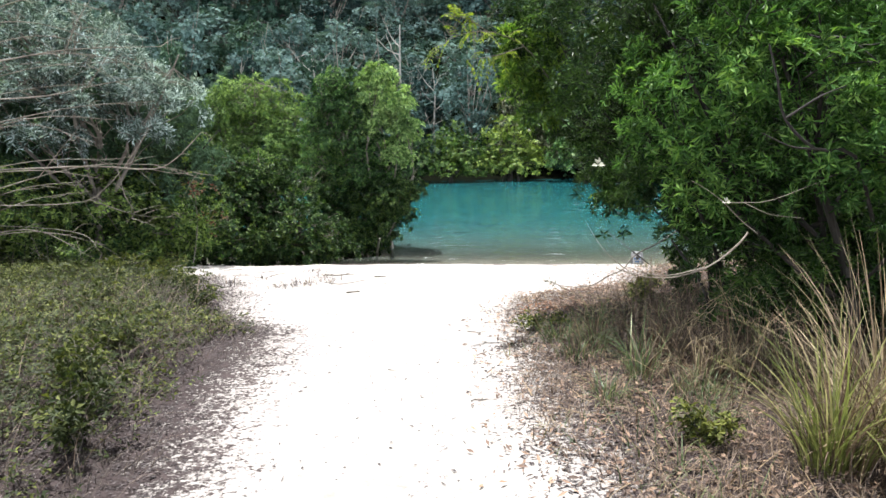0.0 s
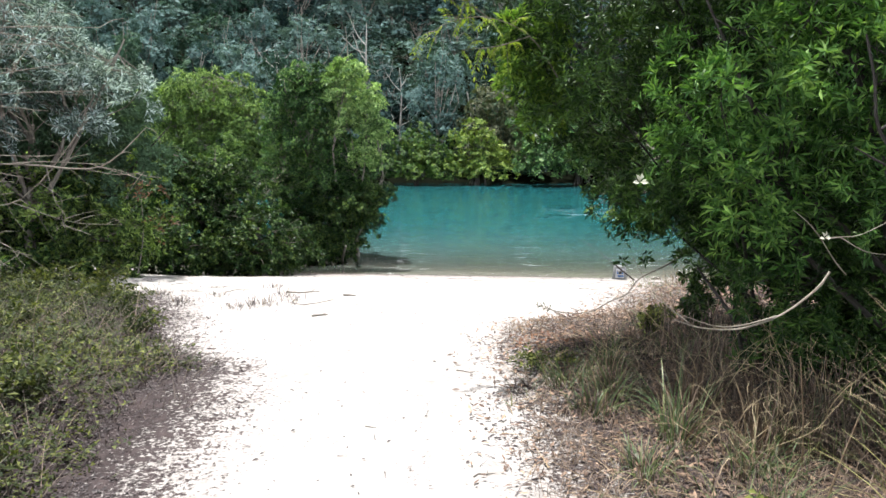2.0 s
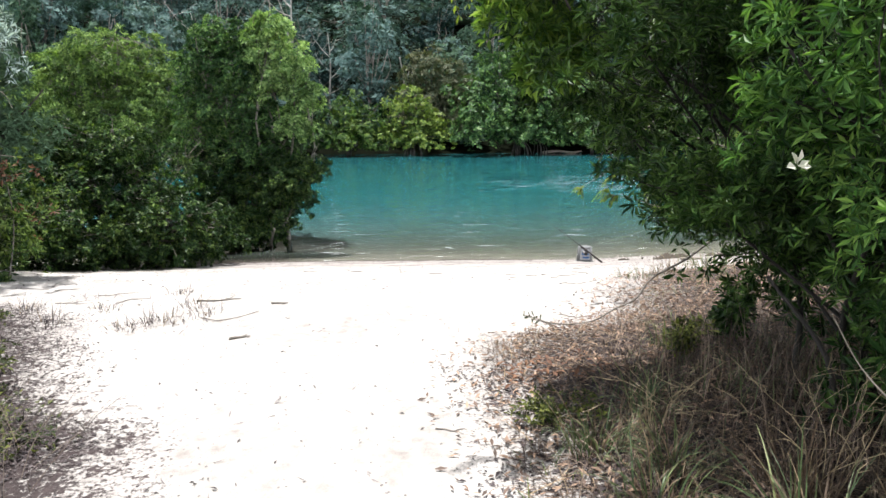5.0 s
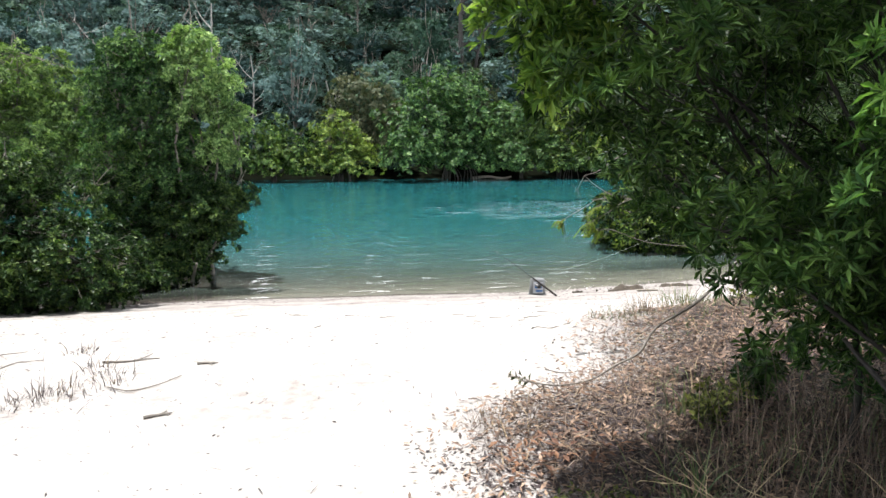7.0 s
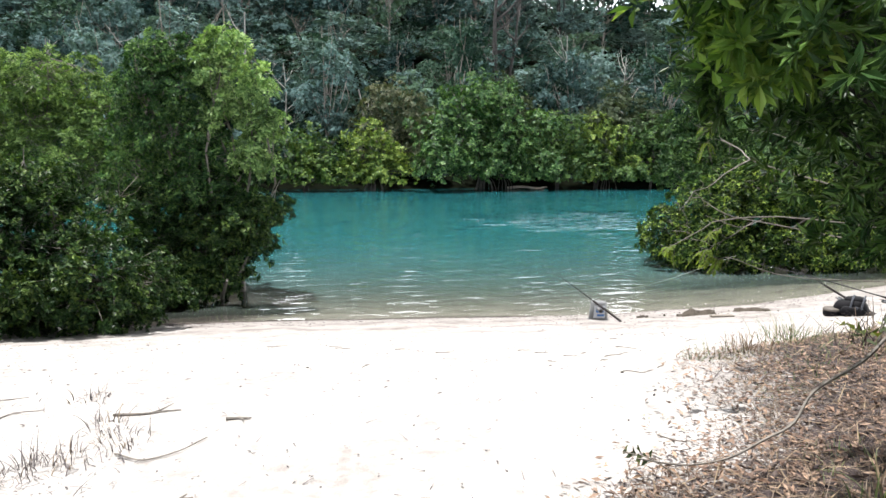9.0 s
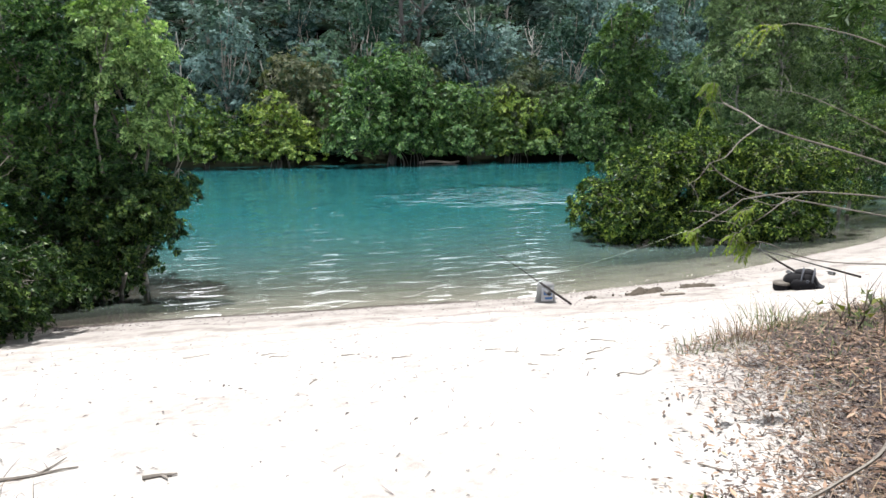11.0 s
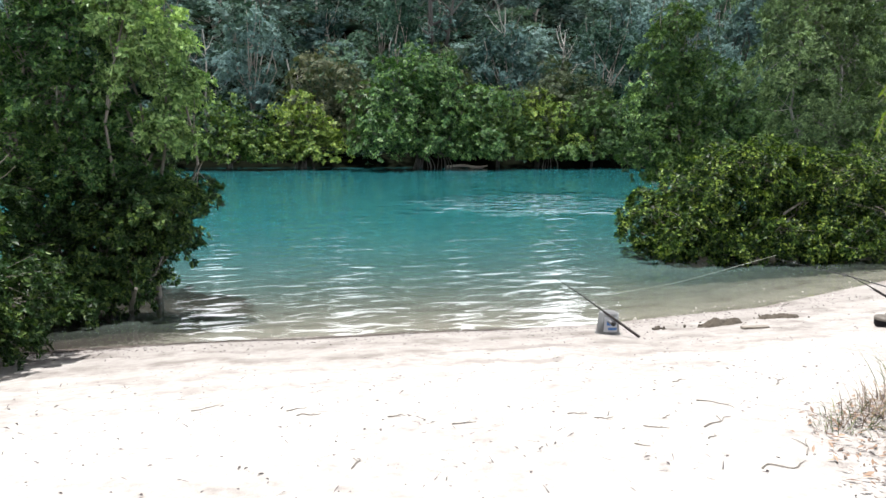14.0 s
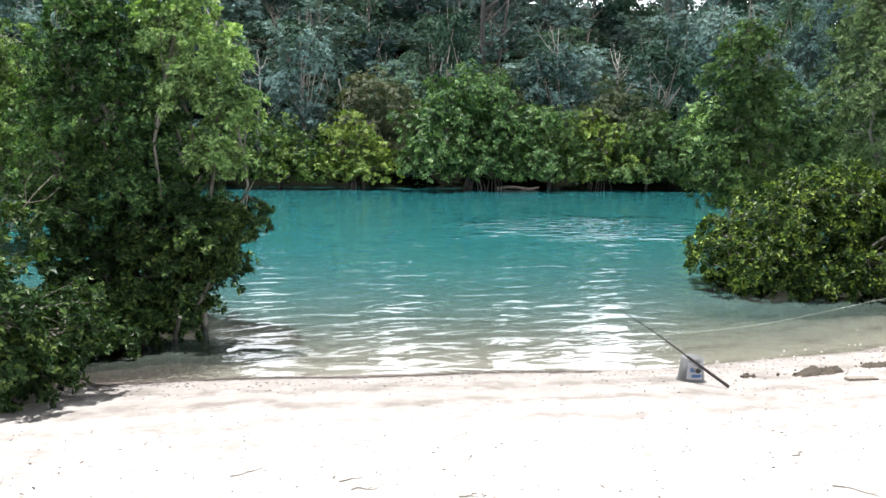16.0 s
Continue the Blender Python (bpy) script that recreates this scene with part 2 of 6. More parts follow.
def leaf_material(name, stops, through_light=0.35, gloss=0.4, patch=0.6, own=0.3, shine=0.12, each=0.55):
    """Leaf: each one with a tint of its own, larger patches of younger and older growth, light shining through."""
    m, nt, p, out = shader(name)
    g = nt.nodes.new("ShaderNodeNewGeometry")
    info = nt.nodes.new("ShaderNodeObjectInfo")
    big = place_noise(nt, patch, 2.0)
    mixed = calc(nt, "ADD", calc(nt, "MULTIPLY", g.outputs["Random Per Island"], each), calc(nt, "MULTIPLY", big, 1.2 - each))
    mixed = calc(nt, "ADD", mixed, calc(nt, "MULTIPLY", calc(nt, "SUBTRACT", info.outputs["Random"], 0.5), own))
    mixed = calc(nt, "SUBTRACT", mixed, 0.1)
    col = ramp(nt, mixed, [(at, (c[0] * 0.92, c[1] * 0.95, c[2] * 1.1)) for at, c in stops])
    nt.links.new(col, p.inputs["Base Color"])
    p.inputs["Roughness"].default_value = gloss + 0.06
    p.inputs["Specular IOR Level"].default_value = shine
    tr = node(nt, "BsdfTranslucent")
    warm = blend(nt, 1.0, col, (1.5, 1.7, 0.55), "MULTIPLY")
    nt.links.new(warm, tr.inputs["Color"])
    mix = node(nt, "MixShader", {1: p.outputs[0], 2: tr.outputs[0]}, Fac=through_light)
    nt.links.new(mix.outputs[0], out.inputs["Surface"])
    return m


def tone(c):
    return tuple(v * 0.72 for v in c)


def bark_material(name, dark, pale, scale=9.0, rough=0.9):
    m, nt, p, out = shader(name)
    g = nt.nodes.new("ShaderNodeTexCoord")
    mp = node(nt, "Mapping", {"Vector": g.outputs["Object"]})
    mp.inputs["Scale"].default_value = (1, 1, 0.25)
    n1 = node(nt, "TexNoise", {"Vector": mp.outputs[0]}, Scale=scale * 3, Detail=6.0, Roughness=0.65).outputs["Fac"]
    n2 = node(nt, "TexNoise", {"Vector": g.outputs["Object"]}, Scale=scale * 0.4, Detail=3.0).outputs["Fac"]
    col = ramp(nt, calc(nt, "ADD", calc(nt, "MULTIPLY", n1, 0.6), calc(nt, "MULTIPLY", n2, 0.4)), [(0.3, tone(dark)), (0.7, tone(pale))])
    nt.links.new(col, p.inputs["Base Color"])
    p.inputs["Roughness"].default_value = rough
    bump = node(nt, "Bump", {"Height": n1}, Strength=0.6, Distance=0.01)
    nt.links.new(bump.outputs[0], p.inputs["Normal"])
    return m


def dry_material(name, stops, rough=0.8, through_light=0.15):
    m, nt, p, out = shader(name)
    g = nt.nodes.new("ShaderNodeNewGeometry")
    big = place_noise(nt, 1.3, 2.0)
    f = calc(nt, "ADD", calc(nt, "MULTIPLY", g.outputs["Random Per Island"], 0.7), calc(nt, "MULTIPLY", big, 0.3))
    col = ramp(nt, f, [(at, tone(c)) for at, c in stops])
    nt.links.new(col, p.inputs["Base Color"])
    p.inputs["Roughness"].default_value = rough
    tr = node(nt, "BsdfTranslucent", {"Color": col})
    mix = node(nt, "MixShader", {1: p.outputs[0], 2: tr.outputs[0]}, Fac=through_light)
    nt.links.new(mix.outputs[0], out.inputs["Surface"])
    return m


def plain_material(name, col, rough=0.5, grain=60.0, vary=0.25, metal=0.0):
    m, nt, p, out = shader(name)
    n1 = place_noise(nt, grain, 5.0)
    col = tone(col)
    c = blend(nt, n1, tuple(v * (1 - vary) for v in col), tuple(v * (1 + vary) for v in col))
    nt.links.new(c, p.inputs["Base Color"])
    p.inputs["Roughness"].default_value = rough
    p.inputs["Metallic"].default_value = metal
    p.inputs["Specular IOR Level"].default_value = 0.15 if rough > 0.6 else 0.5
    bump = node(nt, "Bump", {"Height": n1}, Strength=0.15, Distance=0.004)
    nt.links.new(bump.outputs[0], p.inputs["Normal"])
    return m


def ground_material():
    """White beach sand, damp towards the water, dark mouldering leaves where plants grow; shade painted dark under the
    waterside mangrove and on the far bank.
    """
    m, nt, p, out = shader("sand")
    g = nt.nodes.new("ShaderNodeNewGeometry")
    pos = node(nt, "SeparateXYZ", {"Vector": g.outputs["Position"]})
    veg = nt.nodes.new("ShaderNodeAttribute")
    veg.attribute_name = "mould_shade"
    fine = place_noise(nt, 160.0, 3.0)
    mid = place_noise(nt, 9.0, 5.0, 0.65)
    speck = place_noise(nt, 34.0, 4.0, 0.7)
    broad = place_noise(nt, 0.9, 3.0)
    dry = ramp(nt, calc(nt, "ADD", calc(nt, "MULTIPLY", mid, 0.6), calc(nt, "MULTIPLY", broad, 0.4)),
               [(0.32, (0.218, 0.204, 0.195)), (0.58, (0.40, 0.386, 0.373))])
    dry = blend(nt, calc(nt, "MULTIPLY", fine, 0.2), dry, (0.35, 0.294, 0.252))
    high = calc(nt, "ADD", pos.outputs["Z"], calc(nt, "MULTIPLY", calc(nt, "SUBTRACT", broad, 0.5), 0.22))
    wet = ramp(nt, high, [(0.02, (1, 1, 1)), (0.36, (0, 0, 0))])
    damp = blend(nt, mid, (0.205, 0.190, 0.180), (0.33, 0.310, 0.296))
    sandy = blend(nt, wet, dry, damp)
    step = calc(nt, "SINE", calc(nt, "ADD", calc(nt, "MULTIPLY", pos.outputs["Z"], 52.0), calc(nt, "ADD", calc(nt, "MULTIPLY", place_noise(nt, 1.6, 5.0, 0.6), 9.0), calc(nt, "MULTIPLY", mid, 2.5))))
    low = ramp(nt, pos.outputs["Z"], [(0.14, (1, 1, 1)), (0.62, (0, 0, 0))])
    spots = ramp(nt, place_noise(nt, 2.3, 4.0, 0.65), [(0.34, (0, 0, 0)), (0.58, (1, 1, 1))])
    line = calc(nt, "MULTIPLY", calc(nt, "MULTIPLY", ramp(nt, step, [(0.0, (0.3, 0.3, 0.3)), (1.0, (1, 1, 1))]), spots), low)
    sandy = blend(nt, calc(nt, "MULTIPLY", line, 0.75), sandy, (0.130, 0.114, 0.104))
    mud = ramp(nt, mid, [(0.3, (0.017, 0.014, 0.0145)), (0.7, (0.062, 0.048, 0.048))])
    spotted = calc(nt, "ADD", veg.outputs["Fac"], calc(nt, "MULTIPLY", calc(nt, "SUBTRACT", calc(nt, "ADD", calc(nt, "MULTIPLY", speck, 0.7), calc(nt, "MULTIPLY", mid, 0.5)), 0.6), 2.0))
    mould_shade = ramp(nt, spotted, [(0.42, (0, 0, 0)), (0.62, (1, 1, 1))])
    col = blend(nt, mould_shade, sandy, mud)
    # far ground near black: the shade under the trees put into its colour
    far_shade = calc(nt, "GREATER_THAN", pos.outputs["Y"], FAR - 6.0)
    col = blend(nt, far_shade, col, blend(nt, mid, (0.0025, 0.0032, 0.0022), (0.006, 0.0075, 0.0045)))
    nt.links.new(col, p.inputs["Base Color"])
    p.inputs["Roughness"].default_value = 0.85
    nt.links.new(calc(nt, "MULTIPLY", calc(nt, "SUBTRACT", 1.0, far_shade), 0.12), p.inputs["Specular IOR Level"])
    b = node(nt, "Bump", {"Height": calc(nt, "ADD", mid, calc(nt, "MULTIPLY", fine, 0.2))}, Strength=0.8, Distance=0.045)
    nt.links.new(b.outputs[0], p.inputs["Normal"])
    return m


def water_material():
    """Milky turquoise creek: clear where it is shallow, the colour closing in with depth, a rippled glossy skin."""
    m, nt, p, out = shader("creek_water")
    nt.nodes.remove(p)
    g = nt.nodes.new("ShaderNodeNewGeometry")
    dep = nt.nodes.new("ShaderNodeAttribute")
    dep.attribute_name = "depth"
    fac = calc(nt, "SUBTRACT", 1.0, calc(nt, "POWER", 2.718, calc(nt, "MULTIPLY", dep.outputs["Fac"], -2.6)))
    silt_shade = place_noise(nt, 0.25, 2.0)
    tint = blend(nt, silt_shade, (0.0070, 0.080, 0.092), (0.0105, 0.100, 0.108))
    shallow = blend(nt, fac, (0.155, 0.168, 0.140), tint)
    body = node(nt, "BsdfDiffuse", {"Color": shallow})
    clear = node(nt, "BsdfTransparent")
    clear.inputs[0].default_value = (0.90, 0.93, 0.88, 1)
    inner = node(nt, "MixShader", {0: fac, 1: clear.outputs[0], 2: body.outputs[0]})
    mp = node(nt, "Mapping", {"Vector": g.outputs["Position"]})
    mp.inputs["Scale"].default_value = (0.95, 2.0, 0.7)
    r1 = node(nt, "TexNoise", {"Vector": mp.outputs[0]}, Scale=1.6, Detail=2.0, Roughness=0.4, Distortion=0.6).outputs["Fac"]
    mp2 = node(nt, "Mapping", {"Vector": g.outputs["Position"]})
    mp2.inputs["Scale"].default_value = (0.315, 0.77, 0.7)
    r2 = node(nt, "TexNoise", {"Vector": mp2.outputs[0]}, Scale=0.8, Detail=2.0).outputs["Fac"]
    mp3 = node(nt, "Mapping", {"Vector": g.outputs["Position"]})
    mp3.inputs["Location"].default_value = (-10.5 / 5.5, -28.0 / 4.2, 0)
    mp3.inputs["Scale"].default_value = (1 / 5.5, 1 / 4.2, 0)
    reach = node(nt, "VectorMath", {0: mp3.outputs[0]})
    reach.operation = "LENGTH"
    breeze = ramp(nt, calc(nt, "ADD", reach.outputs["Value"], calc(nt, "MULTIPLY", calc(nt, "SUBTRACT", place_noise(nt, 0.5, 3.0), 0.5), 1.6)), [(0.5, (1, 1, 1)), (1.25, (0, 0, 0))])
    mp4 = node(nt, "Mapping", {"Vector": g.outputs["Position"]})
    mp4.inputs["Scale"].default_value = (1.0, 2.6, 1.0)
    r3 = node(nt, "TexNoise", {"Vector": mp4.outputs[0]}, Scale=1.2, Detail=1.0, Distortion=0.4).outputs["Fac"]
    swell = calc(nt, "ADD", calc(nt, "MULTIPLY", r1, 0.95), calc(nt, "MULTIPLY", r2, 1.2))
    height = calc(nt, "ADD", calc(nt, "MULTIPLY", swell, 0.8), calc(nt, "MULTIPLY", calc(nt, "MULTIPLY", r3, breeze), 2.6))
    bump = node(nt, "Bump", {"Height": height}, Strength=0.9, Distance=0.042)
    calm = ramp(nt, dep.outputs["Fac"], [(0.02, (0.50, 0.50, 0.50)), (0.35, (0.74, 0.74, 0.74))])
    nt.links.new(calm, bump.inputs["Strength"])
    gloss = node(nt, "BsdfGlossy", {"Normal": bump.outputs[0]}, Roughness=0.04)
    fr = node(nt, "Fresnel", {"Normal": bump.outputs[0]}, IOR=1.55)
    top = node(nt, "MixShader", {0: fr.outputs[0], 1: inner.outputs[0], 2: gloss.outputs[0]})
    nt.links.new(top.outputs[0], out.inputs["Surface"])
    return m


SAND = ground_material()
CREEK = water_material()
LEAF_WATTLE = leaf_material("wattle_leaf", [(0.15, (0.005, 0.017, 0.005)), (0.55, (0.021, 0.050, 0.011)), (0.92, (0.092, 0.158, 0.032))], 0.07, 0.34, 1.2)
LEAF_WATTLE_LIT = leaf_material("sunlit_wattle_leaf", [(0.15, (0.03, 0.07, 0.014)), (0.5, (0.085, 0.155, 0.03)), (0.85, (0.24, 0.33, 0.065))], 0.3, 0.4, 1.0)
LEAF_FEATHER = leaf_material("feathery_leaf", [(0.2, (0.07, 0.11, 0.022)), (0.8, (0.22, 0.26, 0.045))], 0.35, 0.5)
LEAF_MANGROVE = leaf_material("mangrove_leaf", [(0.15, (0.008, 0.021, 0.006)), (0.5, (0.029, 0.062, 0.017)), (0.88, (0.20, 0.27, 0.065))], 0.17, 0.38, 1.3)
LEAF_CROWN = leaf_material("mangrove_crown_leaf", [(0.15, (0.009, 0.028, 0.008)), (0.5, (0.036, 0.085, 0.025)), (0.88, (0.18, 0.28, 0.075))], 0.18, 0.4, 1.1)
LEAF_PALE = leaf_material("pale_mangrove_leaf", [(0.15, (0.04, 0.085, 0.028)), (0.5, (0.145, 0.235, 0.075)), (0.85, (0.38, 0.49, 0.19))], 0.24, 0.42, 0.9)
LEAF_YELLOW = leaf_material("yellowing_mangrove_leaf", [(0.15, (0.011, 0.032, 0.007)), (0.5, (0.050, 0.094, 0.019)), (0.85, (0.19, 0.245, 0.045))], 0.16, 0.42, 0.5, 0.3, 0.1)
LEAF_OLIVE = leaf_material("olive_mangrove_leaf", [(0.15, (0.006, 0.019, 0.004)), (0.5, (0.044, 0.082, 0.015)), (0.85, (0.30, 0.37, 0.060))], 0.16, 0.36, 1.6, 0.3, 0.12, 0.7)
LEAF_SILVER = leaf_material("silvery_wattle_leaf", [(0.15, (0.020, 0.036, 0.030)), (0.5, (0.085, 0.125, 0.105)), (0.85, (0.52, 0.60, 0.56))], 0.12, 0.28, 1.0)
# the blue-grey haze of distance is put into these leaf colours
LEAF_HILL_HAZE = leaf_material("hazed_hill_leaf", [(0.15, (0.014, 0.034, 0.030)), (0.5, (0.052, 0.094, 0.079)), (0.88, (0.132, 0.195, 0.160))], 0.08, 0.6, 0.10, 0.7, 0.08, 0.3)
LEAF_DEEP = leaf_material("deep_forest_leaf", [(0.15, (0.008, 0.024, 0.017)), (0.5, (0.026, 0.056, 0.034)), (0.85, (0.07, 0.118, 0.062))], 0.08, 0.6, 0.12, 0.6, 0.08, 0.3)
LEAF_FAR = leaf_material("far_mangrove_leaf", [(0.15, (0.006, 0.019, 0.006)), (0.5, (0.027, 0.060, 0.018)), (0.88, (0.115, 0.18, 0.045))], 0.14, 0.45, 0.5, 0.3, 0.1, 0.5)
LEAF_LIGHT = leaf_material("sunlit_sapling_leaf", [(0.15, (0.026, 0.070, 0.017)), (0.5, (0.104, 0.205, 0.05)), (0.85, (0.30, 0.43, 0.105))], 0.26, 0.4, 1.0)
LEAF_CREEK = leaf_material("creek_tree_leaf", [(0.15, (0.018, 0.038, 0.015)), (0.5, (0.058, 0.096, 0.037)), (0.85, (0.17, 0.235, 0.09))], 0.14, 0.45, 0.8)
LEAF_BACK = leaf_material("sunlit_mangrove_leaf", [(0.15, (0.026, 0.056, 0.014)), (0.5, (0.085, 0.140, 0.036)), (0.85, (0.24, 0.33, 0.09))], 0.2, 0.42, 0.9)
LEAF_BROWN = leaf_material("dull_bush_leaf", [(0.15, (0.022, 0.036, 0.016)), (0.5, (0.060, 0.074, 0.036)), (0.85, (0.13, 0.125, 0.07))], 0.16, 0.5, 0.4, 0.3, 0.1, 0.45)
WEED = leaf_material("weed_leaf", [(0.15, (0.018, 0.027, 0.010)), (0.5, (0.042, 0.054, 0.018)), (0.85, (0.17, 0.18, 0.042))], 0.15, 0.5, 1.5)
BARK_DARK = bark_material("dark_bark", (0.014, 0.013, 0.012), (0.062, 0.055, 0.05))
BARK_BLACK = bark_material("blackish_bark", (0.006, 0.0055, 0.005), (0.030, 0.026, 0.023))
BARK_GREY = bark_material("grey_bark", (0.10, 0.088, 0.075), (0.30, 0.27, 0.24))
BARK_PALE = bark_material("pale_bark", (0.16, 0.15, 0.14), (0.42, 0.40, 0.37), 1.2)
DEADWOOD = bark_material("dead_wood", (0.13, 0.11, 0.09), (0.36, 0.32, 0.27), 14.0)
STEM = dry_material("dry_stem", [(0.1, (0.022, 0.017, 0.016)), (0.5, (0.056, 0.042, 0.036)), (0.9, (0.18, 0.14, 0.11))])
TANGLE = dry_material("dead_tangle", [(0.1, (0.040, 0.029, 0.024)), (0.5, (0.125, 0.088, 0.067)), (0.9, (0.35, 0.27, 0.21))])
STRAW = dry_material("straw", [(0.1, (0.044, 0.030, 0.021)), (0.5, (0.15, 0.100, 0.062)), (0.9, (0.42, 0.32, 0.20))])
BLEACHED = dry_material("bleached_straw", [(0.1, (0.10, 0.075, 0.045)), (0.5, (0.32, 0.25, 0.15)), (0.9, (0.62, 0.52, 0.34))])
GREY_LITTER = dry_material("grey_scraps", [(0.1, (0.034, 0.028, 0.031)), (0.5, (0.085, 0.069, 0.073)), (0.9, (0.20, 0.165, 0.165))], 0.8, 0.1)
GRASS = dry_material("grass_blade", [(0.1, (0.045, 0.085, 0.030)), (0.5, (0.095, 0.150, 0.052)), (0.9, (0.27, 0.30, 0.12))], 0.5, 0.3)
REED = dry_material("yellow_green_blade", [(0.1, (0.10, 0.13, 0.030)), (0.5, (0.22, 0.26, 0.065)), (0.9, (0.50, 0.46, 0.20))], 0.5, 0.45)
LITTER = dry_material("fallen_leaf", [(0.1, (0.055, 0.038, 0.032)), (0.5, (0.18, 0.108, 0.075)), (0.9, (0.46, 0.31, 0.21))], 0.7, 0.1)
PALE_SCRAP = dry_material("pale_withered_leaf", [(0.1, (0.42, 0.44, 0.34)), (0.5, (0.62, 0.64, 0.52)), (0.9, (0.80, 0.80, 0.68))])
RUST_LEAF = dry_material("rusty_leaf", [(0.2, (0.13, 0.055, 0.03)), (0.8, (0.30, 0.15, 0.08))], 0.7, 0.25)

# ---- ground and water ----
def grid(xs, ys):
    gx, gy = np.meshgrid(xs, ys)
    i, j = np.meshgrid(np.arange(len(ys) - 1), np.arange(len(xs) - 1), indexing="ij")
    k = len(xs)
    f = np.stack([i * k + j, i * k + j + 1, (i + 1) * k + j + 1, (i + 1) * k + j], -1).reshape(-1, 4)
    return gx.ravel(), gy.ravel(), f


xs = np.concatenate([[-1500, -700, -300, -150, -90], np.arange(-60, -8, 2.0), np.arange(-8, 9, 0.09), np.arange(9, 16, 0.4), np.arange(16, 62, 2.0), [90, 150, 300, 700, 1500]])
ys = np.concatenate([[-1500, -500, -150, -60, -30, -15, -9], np.arange(-6, 2, 0.5), np.arange(2, 16.2, 0.09), np.arange(16.2, 22, 0.5), np.arange(22, 46, 2.0), np.arange(46, 54, 0.6), np.arange(54, 130, 4.0), [150, 200, 400, 1500]])
gx, gy, gf = grid(xs, ys)
ground_mesh = mesh_of("ground", np.stack([gx, gy, land(gx, gy)], 1), gf, smooth=True)
inside = bushy(gx, gy)
mould_shade = np.clip((inside + np.where(gx < 0, np.interp(gy, [5.5, 7.5], [1.25, 0.9]), np.interp(gy, [6.8, 7.8, 8.6, 9.2], [0.80, 0.25, 0.25, 0.40]))) / 1.7, 0, 1) * np.where((shore(gx) - gy) > 3.2, 1, 0) + np.where(gy > FAR, 0.9, 0)
mould_shade = np.clip(mould_shade + np.clip((np.abs(gx) - 12) / 6, 0, 1) * np.where(shore(gx) > gy, 0.8, 0), 0, 1)
# dark round patch paints the waterside mangrove's shade and reflection onto the bed
silt_shade = 1.45 - np.hypot((gx + 2.2) / 1.9, (gy - 16.9) / 1.7)
mould_shade = np.maximum(mould_shade, np.clip(silt_shade, 0, 1))
attr = ground_mesh.attributes.new("mould_shade", "FLOAT", "POINT")
attr.data.foreach_set("value", mould_shade.astype(np.float32))
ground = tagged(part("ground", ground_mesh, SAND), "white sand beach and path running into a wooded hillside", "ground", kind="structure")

wx = np.concatenate([[-1500, -300, -120, -70], np.arange(-50, -10, 2.0), np.arange(-10, 20, 0.5), np.arange(20, 62, 2.0), [90, 150, 300, 1500]])
wy = np.concatenate([np.arange(14.2, 24, 0.3), np.arange(24, 46, 1.0), np.arange(46, 47.7, 0.3)])
px, py, pf = grid(wx, wy)
water_mesh = mesh_of("water", np.stack([px, py, np.full(len(px), WATER)], 1), pf, smooth=True)
attr = water_mesh.attributes.new("depth", "FLOAT", "POINT")
attr.data.foreach_set("value", np.maximum(np.maximum(WATER - land(px, py), 0), np.interp(py, [30, 36], [0, 1.2])).astype(np.float32))
water = tagged(part("water", water_mesh, CREEK), "turquoise rippled creek water, clear at the sandy edge", "water", kind="structure")


# ---- trees ----
def build_tree(name, label, category, base, lobes, leaf, bark, size, slim, per, seed, stems=1, trunk=0.09, group="", clump=90, floor=None, turn=0, spread=(35, 85), twig_share=0.05, lean=(0, 0), shell=0.35, bunch=12, plain=False, pads=34):
    """A tree with trunk, limbs and a leafy crown. lobes: (x, y, z, rx, ry, rz) from the tree's base; clump: whorls to a square metre."""
    rng = np.random.RandomState(seed)
    root = thing(name, label, category, base, group, turn=turn)
    centre = np.mean([l[:3] for l in lobes], 0)
    fork = []
    for s in range(stems):
        off = rng.uniform(-0.12, 0.12, 3) * stems
        top = np.array([centre[0] * 0.5 + lean[0], centre[1] * 0.5 + lean[1], centre[2] * 0.75]) + off * 2
        pts = curve_points([(off[0] * 0.6, off[1] * 0.6, -0.25), top * [0.35, 0.35, 0.4] + rng.normal(0, 0.05, 3), top], 12)
        part("trunk", tube(pts, trunk, trunk * 0.45, 9, 0.08, rng), bark, root)
        fork.append(pts)
    twigs, tips_all, out_all = [], [], []
    for k, l in enumerate(lobes):
        area = 4 * math.pi * ((l[3] * l[4] + l[3] * l[5] + l[4] * l[5]) / 3)
        tips, out = lobe_tips(rng, l, int(area * clump), shell, floor=floor, bunch=bunch, pads=pads)
        tips_all.append(tips), out_all.append(out)
        stem = fork[k % stems]
        start = stem[min(11, 5 + k % 6)]
        c = np.array(l[:3])
        mid = (start + c) / 2 + rng.normal(0, 0.08, 3) * np.linalg.norm(c - start)
        limb = curve_points([start, mid, c, c + (c - start) * 0.25 + [0, 0, l[5] * 0.3]], 9)
        part("limb", tube(limb, trunk * 0.5, trunk * 0.12, 7, 0.06, rng), bark, root)
        for t in tips[rng.uniform(size=len(tips)) < twig_share]:
            a = limb[rng.randint(3, 8)]
            m = (a + t) / 2 + rng.normal(0, 0.07, 3) * np.linalg.norm(t - a)
            twigs.append(tube(curve_points([a, m, t], 5), trunk * 0.13, trunk * 0.04, 4))
    if twigs:
        tagged(part("fine_branching", merge(twigs), bark, root), kind="stuff")
    tips, out = np.concatenate(tips_all), np.concatenate(out_all)
    part("crown", rosettes(rng, tips, out, per, size, slim, spread, plain=plain), leaf, root)
    return root


